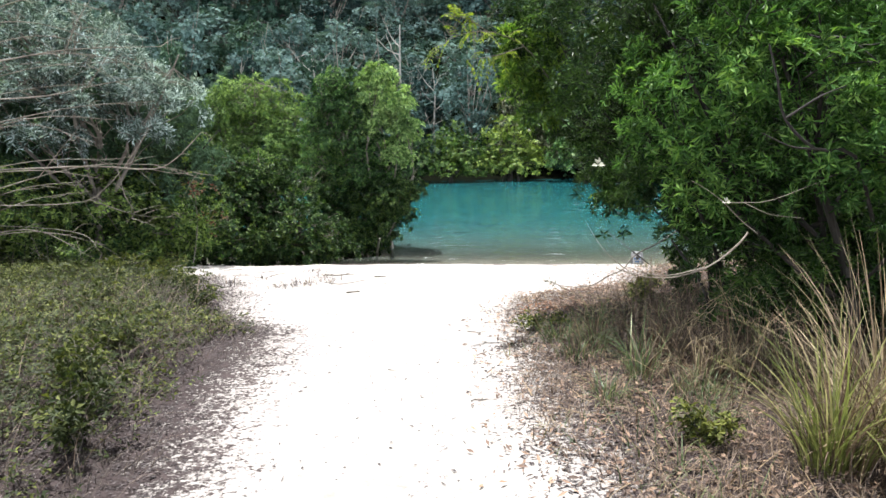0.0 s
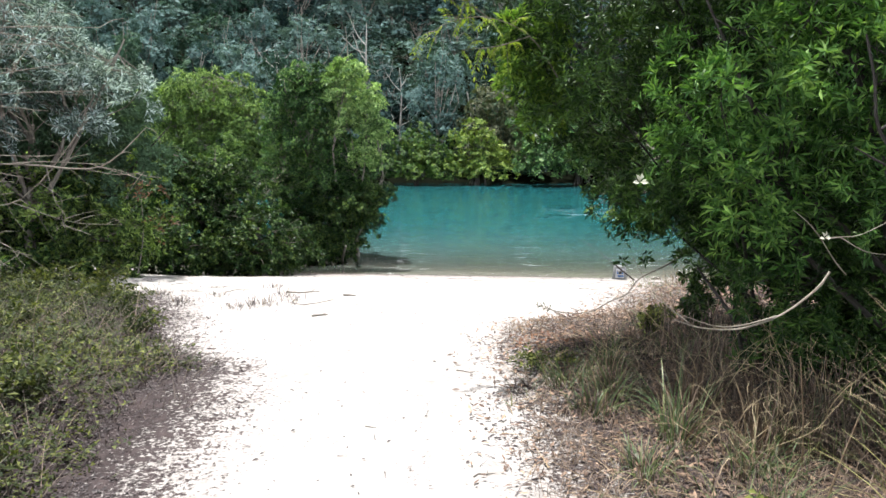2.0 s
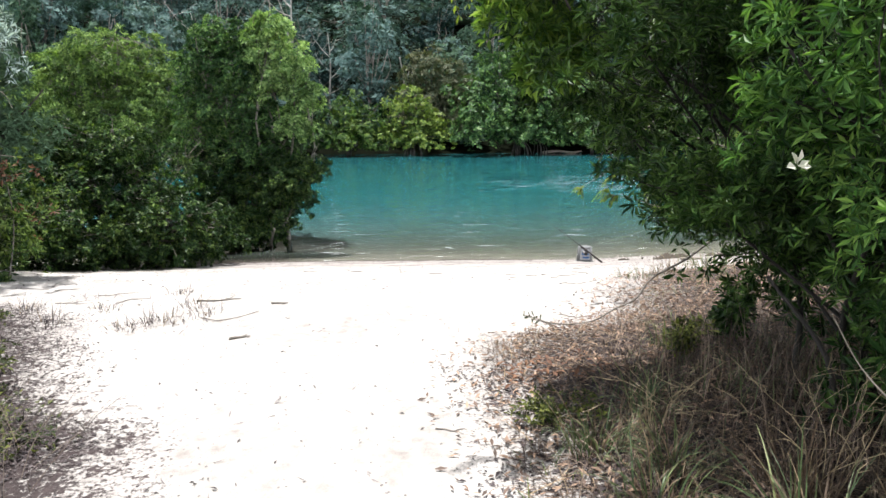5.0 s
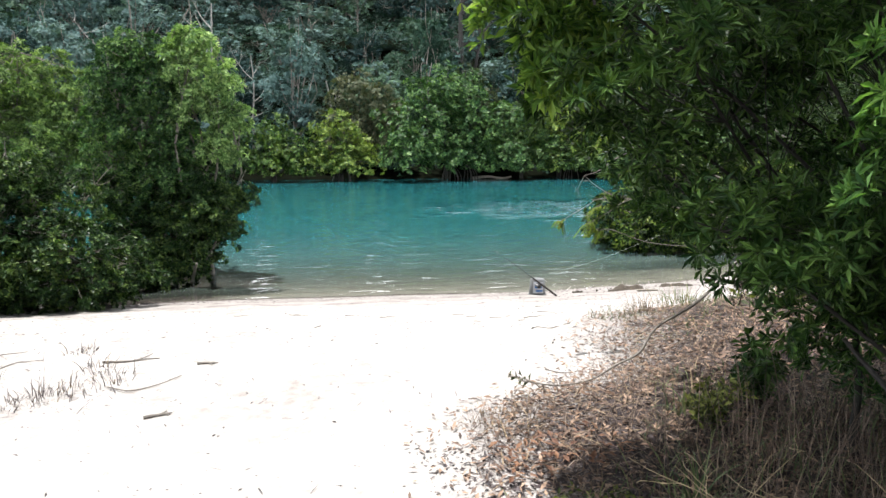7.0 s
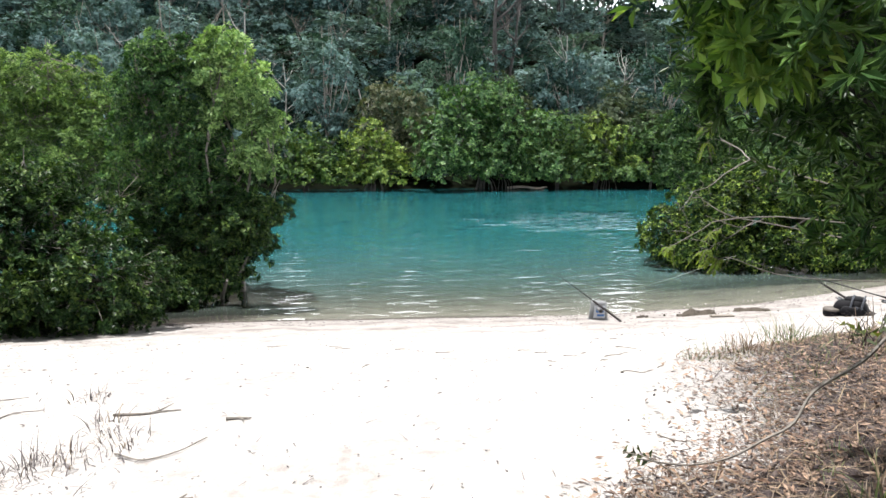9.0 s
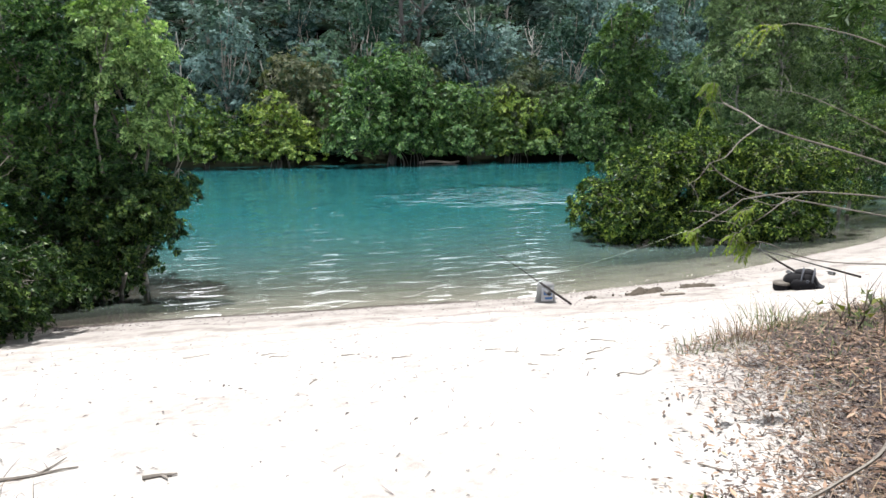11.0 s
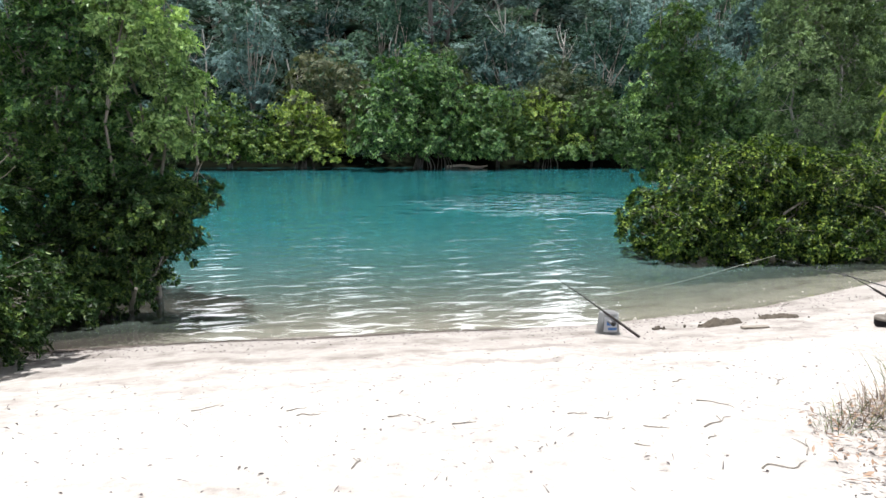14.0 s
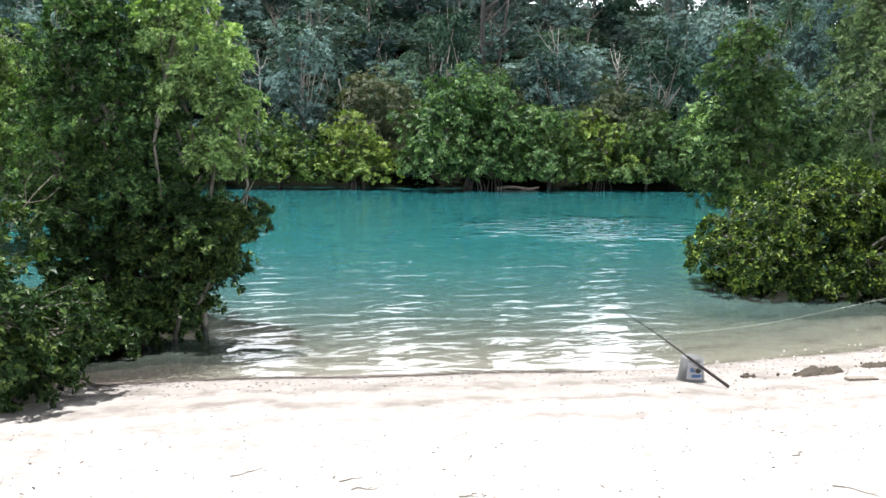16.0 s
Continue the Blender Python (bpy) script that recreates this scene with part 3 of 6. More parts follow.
def zat(x, y):
    return float(land(x, y))


# the wattle beside the path
WX, WY = 2.7, 6.3
WZ = zat(WX, WY)
# lobes at z 4.7 and 4.9 stand out of view, added to shade the crown
wattle_lobes = [(a - WX, b - WY, c - WZ, r, s, u) for a, b, c, r, s, u in [
    (1.3, 6.5, 3.0, 0.80, 0.7, 0.45), (2.95, 6.8, 2.3, 0.9, 0.8, 0.5), (2.1, 5.7, 2.3, 0.85, 0.8, 0.45), (1.55, 6.1, 2.15, 0.42, 0.45, 0.3),
    (3.0, 6.3, 3.2, 1.0, 0.8, 0.8), (2.6, 7.0, 3.45, 1.1, 0.9, 0.8), (3.5, 6.5, 4.0, 1.6, 1.4, 0.9), (1.5, 6.0, 3.8, 0.95, 1.0, 0.6), (4.0, 7.2, 2.5, 1.2, 1.1, 1.0),
    (2.6, 6.3, 2.0, 0.8, 0.8, 0.4), (3.6, 6.0, 1.8, 1.1, 0.9, 0.6), (3.5, 7.3, 2.0, 1.0, 0.8, 0.5), (3.3, 7.5, 1.9, 0.7, 0.6, 0.38), (2.5, 6.7, 2.0, 0.45, 0.5, 0.32), (0.85, 6.9, 3.45, 0.4, 0.45, 0.28), (2.4, 6.5, 4.7, 1.0, 0.9, 0.45), (2.35, 7.7, 3.15, 0.65, 0.5, 0.5), (2.05, 7.1, 2.9, 0.6, 0.5, 0.42), (2.35, 6.5, 1.75, 0.42, 0.4, 0.33), (2.95, 6.6, 1.65, 0.6, 0.5, 0.4), (2.3, 5.3, 1.75, 0.5, 0.45, 0.5), (2.95, 5.3, 1.6, 0.7, 0.5, 0.6), (3.5, 5.6, 1.7, 0.9, 0.6, 0.6), (3.0, 6.8, 4.9, 1.3, 1.1, 0.5), (1.35, 6.9, 2.6, 0.34, 0.35, 0.24), (1.6, 6.8, 2.3, 0.34, 0.35, 0.25), (1.12, 7.0, 2.95, 0.28, 0.3, 0.2)]]
wattle = build_tree("wattle_tree", "dense green broad-leaved wattle tree leaning over the sandy path", "tree", (WX, WY, WZ), wattle_lobes, LEAF_WATTLE, BARK_BLACK, 0.068, 0.25, 9, 11, stems=5, trunk=0.022, clump=118, spread=(20, 95), twig_share=0.06, shell=0.35)

# crown tips in a lighter copy of the wattle leaf, sunlight put into the colour
shoots = [(0.80, 6.85, 3.15, 0.25, 0.3, 0.22), (0.98, 6.75, 2.88, 0.22, 0.3, 0.16), (0.85, 6.9, 3.45, 0.3, 0.35, 0.2)]
rng = np.random.RandomState(14)
spots = [lobe_tips(rng, (a - WX, b - WY, c - WZ, r, q, u), 170, 0.3, pads=10) for a, b, c, r, q, u in shoots]
part("young_foliage", rosettes(rng, np.concatenate([p for p, o in spots]), np.concatenate([o for p, o in spots]), 8, 0.08, 0.3, (20, 95)), LEAF_WATTLE_LIT, wattle, "bright green leaves at the wattle's sunlit tip")


# mangroves and bushes along the near bank
def tree_at(x, y, lobes, **kw):
    z = zat(x, y)
    return build_tree(base=(x, y, z), lobes=[(a - x, b - y, c - z, r, s, u) for a, b, c, r, s, u in lobes], **kw)


# lighter leaf colour here carries the sunlight on the wattle's front
sapling = tree_at(3.1, 5.0, [(1.75, 5.2, 2.95, 0.6, 0.5, 0.5), (2.5, 4.9, 2.9, 0.75, 0.55, 0.6), (2.15, 5.1, 3.5, 0.7, 0.5, 0.5), (3.0, 5.1, 3.5, 0.8, 0.6, 0.6), (3.3, 4.6, 2.8, 0.8, 0.6, 0.8), (2.8, 4.8, 2.4, 0.7, 0.5, 0.36), (1.95, 5.2, 2.2, 0.45, 0.4, 0.32), (1.75, 5.4, 2.55, 0.4, 0.4, 0.3)],
        name="wattle_tree", label="light green wattle sapling with slender leaves beside a darker one", category="tree", leaf=LEAF_LIGHT, bark=BARK_DARK, size=0.070, slim=0.25, per=9, seed=12, stems=2, trunk=0.045, clump=100, spread=(20, 95), shell=0.4)
rng = np.random.RandomState(15)
root_at = np.array([3.1, 5.0, zat(3.1, 5.0)])
for pts, rad in (([(2.9, 4.9, 2.0), (2.5, 4.5, 2.45), (2.2, 4.4, 2.5), (1.98, 4.35, 2.68), (1.90, 4.3, 2.9), (1.84, 4.3, 3.1)], 0.013), ([(2.2, 4.4, 2.5), (2.0, 4.3, 2.52), (1.8, 4.25, 2.6)], 0.008), ([(1.98, 4.35, 2.68), (2.15, 4.3, 2.8), (2.3, 4.3, 2.86)], 0.008)):
    part("limb", tube(curve_points(np.array(pts) - root_at, 16), rad, rad * 0.4, 7, 0.1, rng), BARK_DARK, sapling)
tree_at(-2.0, 17.9, [(-2.25, 17.9, 4.0, 0.55, 0.6, 0.42), (-2.55, 17.9, 3.45, 0.62, 0.65, 0.5), (-2.0, 17.9, 3.45, 0.6, 0.6, 0.6), (-2.75, 17.9, 2.7, 0.50, 0.6, 0.5), (-2.1, 17.7, 2.65, 0.75, 0.7, 0.6), (-1.55, 17.8, 2.45, 0.5, 0.5, 0.5), (-2.75, 17.8, 2.0, 0.6, 0.7, 0.5), (-1.8, 17.7, 1.9, 0.8, 0.7, 0.5)],
        name="mangrove_tree", label="tall green mangrove tree standing at the water's edge", category="tree", leaf=LEAF_CROWN, bark=BARK_GREY, size=0.072, slim=0.55, per=8, seed=21, stems=3, trunk=0.06, clump=125, bunch=9, floor=0.02)
# lower skirt of the same mangrove, its shade put into a darker leaf colour
tree_at(-1.5, 17.5, [(-1.2, 17.4, 1.25, 0.85, 0.8, 0.45), (-0.62, 17.5, 1.42, 0.60, 0.6, 0.32), (-0.82, 17.5, 0.86, 0.52, 0.6, 0.36), (-1.7, 17.3, 0.75, 0.9, 0.7, 0.5), (-2.6, 17.4, 1.3, 0.7, 0.8, 0.6), (-2.4, 17.2, 0.6, 0.6, 0.6, 0.5), (-1.35, 17.6, 0.40, 0.6, 0.5, 0.30), (-1.7, 17.2, 0.28, 0.8, 0.6, 0.28), (-2.5, 17.0, 0.3, 0.7, 0.6, 0.3), (-1.5, 17.9, 1.6, 0.9, 0.7, 0.6), (-1.6, 18.3, 0.7, 1.0, 0.6, 0.7), (-1.6, 17.2, 0.16, 0.65, 0.6, 0.26), (-2.1, 16.9, 0.16, 0.7, 0.6, 0.26), (-2.7, 16.6, 0.2, 0.6, 0.5, 0.3), (-1.8, 18.0, 0.2, 0.8, 0.5, 0.3), (-2.4, 17.6, 0.3, 0.8, 0.5, 0.4)],
        name="mangrove_bush", label="dark green lower skirt of the tall mangrove tree", category="bush", leaf=LEAF_MANGROVE, bark=BARK_GREY, size=0.082, slim=0.55, per=8, seed=33, stems=4, trunk=0.045, clump=100, bunch=9, floor=0.0)
tree_at(-0.95, 17.8, [(-1.2, 17.6, 4.12, 0.52, 0.6, 0.38), (-0.8, 17.6, 3.5, 0.52, 0.6, 0.42), (-0.58, 17.6, 2.85, 0.42, 0.6, 0.36), (-1.45, 17.7, 3.75, 0.38, 0.5, 0.4), (-0.85, 17.7, 2.3, 0.45, 0.6, 0.32), (-1.3, 17.6, 3.1, 0.4, 0.5, 0.4)],
        name="mangrove_tree", label="light green mangrove tree beside a darker one", category="tree", leaf=LEAF_PALE, bark=BARK_GREY, size=0.085, slim=0.5, per=8, seed=22, stems=2, trunk=0.05, clump=100, floor=0.02)
tree_at(-3.4, 14.9, [(-3.0, 14.8, 0.8, 1.1, 0.9, 0.75), (-2.3, 15.1, 0.55, 0.6, 0.7, 0.45), (-4.0, 15.0, 1.2, 1.3, 1.0, 0.95), (-5.2, 15.0, 1.4, 1.3, 1.1, 1.0), (-4.6, 14.2, 0.9, 1.1, 0.7, 0.6), (-3.5, 15.6, 1.4, 1.0, 0.8, 0.9), (-2.9, 14.6, 0.5, 0.9, 0.6, 0.4), (-3.9, 14.3, 0.55, 0.9, 0.6, 0.4), (-4.9, 14.2, 0.6, 0.9, 0.6, 0.45), (-3.6, 15.0, 2.0, 0.6, 0.6, 0.4), (-4.4, 15.0, 2.1, 0.7, 0.6, 0.4), (-2.5, 14.9, 0.25, 0.6, 0.5, 0.25), (-3.2, 14.6, 0.3, 0.8, 0.5, 0.28), (-4.2, 14.2, 0.35, 0.9, 0.5, 0.3)],
        name="mangrove_bush", label="rounded green mangrove bush at the edge of the sand", category="bush", leaf=LEAF_MANGROVE, bark=BARK_GREY, size=0.076, slim=0.55, per=8, seed=23, stems=4, trunk=0.045, clump=80, bunch=5, floor=0.08, twig_share=0.1)
tree_at(-6.4, 13.2, [(-6.0, 13.0, 1.5, 1.3, 1.0, 0.9), (-7.4, 13.0, 1.8, 1.4, 1.2, 1.2), (-5.2, 12.8, 1.2, 1.0, 0.8, 0.7), (-4.6, 12.4, 1.0, 0.9, 0.7, 0.5), (-5.6, 12.0, 1.4, 1.1, 0.8, 0.7), (-6.9, 11.4, 1.5, 1.3, 1.0, 0.8), (-5.0, 12.2, 1.9, 0.9, 0.8, 0.6), (-8.5, 11.0, 1.6, 1.3, 1.2, 1.0), (-5.2, 11.3, 1.6, 1.0, 0.8, 0.7), (-6.5, 10.7, 1.7, 1.2, 0.9, 0.9), (-4.4, 11.7, 1.2, 0.8, 0.7, 0.55), (-7.8, 10.0, 1.8, 1.2, 1.2, 1.0), (-4.95, 11.1, 0.78, 0.8, 0.5, 0.34), (-6.1, 10.7, 0.85, 1.0, 0.5, 0.4), (-4.3, 11.3, 0.62, 0.55, 0.4, 0.28), (-7.2, 10.4, 0.9, 1.0, 0.5, 0.4)],
        name="coastal_bush", label="dark green shrub with dry twigs beside the sand", category="bush", leaf=LEAF_MANGROVE, bark=BARK_GREY, size=0.088, slim=0.52, per=8, seed=24, stems=4, trunk=0.05, clump=60, bunch=5, twig_share=0.12)
tree_at(-5.4, 11.4, [(-4.05, 11.1, 3.35, 0.75, 0.7, 0.30), (-4.7, 11.1, 3.75, 0.85, 0.8, 0.32), (-5.3, 11.2, 4.15, 0.9, 0.9, 0.35), (-6.3, 11.4, 4.45, 1.1, 1.0, 0.45), (-5.1, 10.9, 3.15, 0.7, 0.6, 0.25), (-6.0, 10.9, 3.55, 0.9, 0.7, 0.3), (-6.9, 11.0, 3.3, 0.9, 0.7, 0.35), (-4.3, 10.9, 2.85, 0.5, 0.5, 0.2), (-5.7, 10.7, 2.75, 0.7, 0.5, 0.22)],
        name="silver_wattle", label="grey-green wattle tree with fine silvery leaves", category="tree", leaf=LEAF_SILVER, bark=BARK_GREY, size=0.10, slim=0.17, per=9, seed=25, stems=2, trunk=0.07, clump=70, pads=16, shell=0.5, bunch=9, spread=(30, 100), twig_share=0.1)
tree_at(-6.2, 26.0, [(-6.2, 26, 3.9, 1.7, 1.6, 1.2), (-7.6, 26.4, 3.2, 1.8, 1.6, 1.3), (-4.9, 26.0, 2.9, 1.5, 1.5, 1.2), (-5.8, 25.4, 1.8, 2.0, 1.4, 1.3), (-8.5, 25.8, 1.8, 1.8, 1.5, 1.4), (-3.8, 26.2, 1.6, 1.2, 1.3, 1.2)],
        name="mangrove_tree", label="broad light green mangrove tree further along the creek", category="tree", leaf=LEAF_BACK, bark=BARK_GREY, size=0.12, slim=0.48, per=8, seed=26, stems=3, trunk=0.08, clump=42, bunch=7, floor=0.05)
tree_at(-11.0, 24.0, [(-11, 24, 3.0, 2.2, 2.0, 1.6), (-12.5, 23.5, 2.0, 2.4, 2.0, 1.8), (-9.5, 23, 1.6, 1.7, 1.5, 1.4)],
        name="mangrove_tree", label="broad green mangrove tree among others on the bank", category="tree", leaf=LEAF_MANGROVE, bark=BARK_GREY, size=0.15, slim=0.48, per=8, seed=27, stems=3, trunk=0.08, clump=22, floor=0.05)
tree_at(10.2, 18.9, [(8.45, 18.9, 0.62, 1.15, 1.1, 0.60), (9.2, 18.7, 1.10, 1.2, 1.2, 0.75), (10.5, 18.8, 1.45, 1.4, 1.4, 0.85), (11.9, 18.6, 1.30, 1.4, 1.4, 0.80), (13.4, 18.6, 1.35, 1.5, 1.4, 0.80), (8.9, 18.2, 0.36, 1.1, 0.7, 0.38), (10.3, 17.9, 0.4, 1.2, 0.7, 0.42), (11.8, 17.5, 0.4, 1.3, 0.7, 0.42), (9.4, 19.0, 0.4, 1.2, 0.9, 0.45), (11.4, 18.6, 0.5, 1.4, 0.9, 0.5), (8.3, 18.6, 0.18, 0.9, 0.7, 0.26), (9.6, 18.0, 0.16, 1.1, 0.6, 0.26), (11.0, 17.6, 0.16, 1.2, 0.6, 0.26), (12.5, 17.6, 0.2, 1.2, 0.6, 0.3)],
        name="mangrove_bush", label="rounded yellow-green mangrove bush overhanging the shallows", category="bush", leaf=LEAF_OLIVE, bark=BARK_GREY, size=0.092, slim=0.52, per=8, seed=28, stems=5, trunk=0.05, clump=75, bunch=6, floor=0.04)
tree_at(12.4, 24.2, [(12.3, 24.0, 5.25, 0.80, 0.8, 0.60), (11.9, 24.0, 4.4, 0.80, 0.8, 0.60), (12.9, 24.0, 4.3, 0.70, 0.8, 0.60), (12.1, 23.8, 3.4, 1.0, 0.9, 0.70), (11.7, 23.7, 2.5, 0.9, 0.9, 0.60), (12.8, 23.8, 2.6, 0.9, 0.9, 0.70), (11.5, 23.6, 1.6, 0.8, 0.9, 0.70), (12.8, 23.5, 1.5, 1.0, 0.9, 0.80)],
        name="mangrove_tree", label="upright green mangrove tree behind the bush", category="tree", leaf=LEAF_FAR, bark=BARK_GREY, size=0.12, slim=0.55, per=8, seed=29, stems=3, trunk=0.08, clump=48, floor=0.05)
tree_at(17.5, 24.0, [(16.8, 24, 6.2, 1.8, 1.6, 1.3), (18.4, 24.2, 6.6, 2.0, 1.7, 1.4), (16.4, 23.6, 4.4, 1.6, 1.5, 1.4), (18.6, 23.8, 4.6, 1.9, 1.6, 1.5), (17.2, 23.4, 2.6, 1.9, 1.6, 1.6), (19.8, 23.8, 2.4, 1.8, 1.6, 1.6)],
        name="creek_tree", label="tall pale grey-green tree with airy foliage on the bank", category="tree", leaf=LEAF_CREEK, bark=BARK_PALE, size=0.11, slim=0.5, per=8, seed=30, stems=2, trunk=0.11, clump=46, twig_share=0.02)
tree_at(22.0, 25.0, [(21.2, 25, 6.6, 2.0, 1.8, 1.6), (23.4, 25, 7.0, 2.2, 1.8, 1.6), (22, 24.6, 4.4, 2.4, 1.8, 1.8), (24.5, 25, 4.2, 2.2, 1.8, 1.8), (22.5, 24.4, 2.2, 2.6, 1.8, 1.8)],
        name="creek_tree", label="tall green tree on the bank behind the bushes", category="tree", leaf=LEAF_FAR, bark=BARK_GREY, size=0.16, slim=0.35, per=8, seed=32, stems=2, trunk=0.12, clump=18, twig_share=0.03)
tree_at(16.8, 19.8, [(16.0, 19.6, 1.5, 1.6, 1.5, 1.3), (17.6, 19.8, 1.9, 1.8, 1.6, 1.6), (19.4, 20, 2.0, 1.8, 1.6, 1.7)],
        name="mangrove_bush", label="green mangrove bush beside the shallows", category="bush", leaf=LEAF_MANGROVE, bark=BARK_GREY, size=0.10, slim=0.45, per=8, seed=31, stems=3, trunk=0.06, clump=34, bunch=5, floor=0.05)
for x, y, h, w, sd in ((3.9, 5.6, 0.6, 0.8, 72), (4.2, 6.7, 0.55, 0.7, 73), (2.35, 5.75, 0.42, 0.34, 74), (2.75, 5.35, 0.5, 0.4, 75), (3.1, 6.1, 0.5, 0.5, 76)):
    tree_at(x, y, [(x, y, zat(x, y) + h * 0.6, w, w * 0.8, h * 0.55), (x + 0.4 * w, y - 0.2, zat(x, y) + h * 0.8, w * 0.7, w * 0.6, h * 0.5)],
            name="understory_shrub", label="dark leafy shrub in the shade under the wattle", category="shrub", leaf=LEAF_WATTLE, bark=BARK_DARK, size=0.085, slim=0.3, per=8, seed=sd, stems=3, trunk=0.02, clump=60, spread=(20, 95), bunch=6, group="shrubs under the wattle")

# ---- far bank ----
def seed_lobes(rng, w, h):
    """A spreading dome that hangs down to the water: a rounded top, shoulders and low skirts."""
    out = [(0, 0, h * 0.74, w * 0.24, w * 0.24, h * 0.20)]
    for a, z in ((-0.22, 0.62), (0.2, 0.64), (-0.34, 0.46), (0.34, 0.44), (-0.08, 0.5), (0.12, 0.42), (-0.38, 0.22), (-0.14, 0.22), (0.14, 0.21), (0.38, 0.22), (-0.26, 0.3), (0.26, 0.3), (0.0, 0.3)):
        low = 0.30 if z < 0.3 else 0.12
        out.append((w * (a + rng.normal(0, 0.03)), -w * (low + rng.uniform(-0.1, 0.1)), h * (z + rng.normal(0, 0.03)), w * rng.uniform(0.15, 0.21), w * rng.uniform(0.15, 0.2), h * rng.uniform(0.13, 0.19)))
    return out


FARGROUP = "mangroves on the far bank"
far_models = {}
# f repeats domed tree e in lighter leaves, its sunlight put into the colour
for key, leaf, sd in (("a", LEAF_FAR, 41), ("b", LEAF_YELLOW, 42), ("c", LEAF_PALE, 43), ("d", LEAF_BROWN, 44), ("e", LEAF_FAR, 45), ("f", LEAF_CROWN, 46)):
    far_models[key] = (leaf, sd)
first = {}
far_rows = [("a", -24, 47.6, 9, 6.0), ("c", -17, 47.8, 8, 5.5), ("e", -11, 47.6, 7, 5.0), ("a", -5.5, 47.8, 6, 4.8), ("e", -1.6, 47.9, 4.6, 3.6), ("b", 1.6, 47.6, 4.6, 4.2), ("b", 5.2, 47.7, 4.6, 4.5), ("d", 7.2, 51.0, 5.5, 6.8),
            ("f", 12.2, 48.0, 9.0, 7.6), ("d", 14.6, 50.5, 5.0, 7.2), ("a", 17.2, 48.0, 5.6, 5.4), ("b", 19.9, 47.9, 4.6, 5.3), ("d", 22.6, 50.2, 7.0, 6.9), ("a", 23.8, 48.0, 6.0, 5.2), ("c", 28.0, 48.2, 6.0, 6.4), ("e", 34, 48.4, 8.0, 7.5), ("a", 43, 48.4, 9.0, 8.0), ("b", 51, 48.6, 9.0, 7.5)]
for n, (key, x, y, w, h) in enumerate(far_rows):
    y -= 1.1
    leaf, sd = far_models[key]
    words = {"a": "dark green mangrove tree on the far bank", "b": "yellow-green mangrove bush on the far bank", "c": "light green mangrove tree on the far bank", "d": "dull brownish-green bush behind the mangroves", "e": "dense domed green mangrove tree on the far bank", "f": "broad domed mangrove tree with sunlit green leaves"}[key]
    rng = np.random.RandomState(500 + n)
    build_tree("mangrove_tree", words, "tree", (x, y, zat(x, y)), seed_lobes(rng, w, h), leaf, BARK_DARK, 0.19, 0.75, 7, 600 + n, stems=3, trunk=0.08, group=FARGROUP, clump=10, floor=0.62, twig_share=0.012, shell=0.6, bunch=5, plain=True, pads=16)

# hanging roots and a drift log under the far mangroves
rng = np.random.RandomState(77)
for x0 in (12.2, 13.4, 5.5, 20.5):
    z0 = zat(x0, 46.2)
    root = thing("prop_root", "tangle of arching grey mangrove prop roots", "root", (x0, 46.1, z0), "prop roots under the far mangroves")
    for _ in range(7):
        a = rng.uniform(-0.9, 0.9)
        part("root", tube(curve_points([(a, -0.2, -0.1), (a * 0.7, -0.1, 0.7), (a * 0.3, 0.5, 1.2)], 7), 0.035, 0.025, 5), BARK_DARK, root)
log = thing("drift_log", "bleached grey log lying along the far bank", "log", (15.0, 46.2, WATER + 0.02))
part("stem", tube(curve_points([(-1.3, 0, 0.05), (-0.3, 0.1, 0.12), (0.6, 0.0, 0.02), (1.3, 0.1, 0.1)], 10), 0.09, 0.05, 8), DEADWOOD, log)

# the wooded hillside
HILL = "forest trees on the hillside"


def hill_tree(seed, h, w, leaf, bark, size, n):
    rng = np.random.RandomState(seed)
    lobes = []
    for k in range(n):
        z = h * rng.uniform(0.16, 0.92)
        rr = w * (1 - 0.45 * z / h)
        a = rng.uniform(0, 6.28)
        q = rng.uniform(0.2, 0.75) * rr
        lobes.append((q * math.cos(a), q * math.sin(a), z, rr * 0.48, rr * 0.48, h * rng.uniform(0.08, 0.13)))
    return build_tree("forest_tree", "tall grey-green forest tree on the hillside", "tree", (0, 0, 0), lobes, leaf, bark, size * 0.98, 0.78, 6, seed, stems=1, trunk=0.11, group=HILL, clump=4.4, bunch=16, twig_share=0.006, spread=(20, 100), shell=0.72, plain=True, pads=9)


models = [hill_tree(701, 10, 3.4, LEAF_HILL_HAZE, BARK_GREY, 0.27, 14), hill_tree(702, 12, 3.8, LEAF_HILL_HAZE, BARK_DARK, 0.28, 15), hill_tree(703, 8, 3.4, LEAF_DEEP, BARK_GREY, 0.25, 12), hill_tree(704, 9, 3.8, LEAF_HILL_HAZE, BARK_GREY, 0.26, 13), hill_tree(705, 7, 3.6, LEAF_DEEP, BARK_DARK, 0.26, 12)]
heights = [10, 12, 8, 9, 7]
rng = np.random.RandomState(9)
spots = []
for row, (y, step) in enumerate([(53, 4.2), (58, 4.6), (65, 5.0), (76, 5.8), (92, 6.5), (108, 7.0), (122, 7.0)]):
    half = 16 + y * 0.55
    x = 12 - half * 1.25
    while x < 14 + half * 1.32:
        spots.append((x + rng.uniform(-1.2, 1.2), y + rng.uniform(-1.8, 1.8)))
        x += step * rng.uniform(0.8, 1.2)
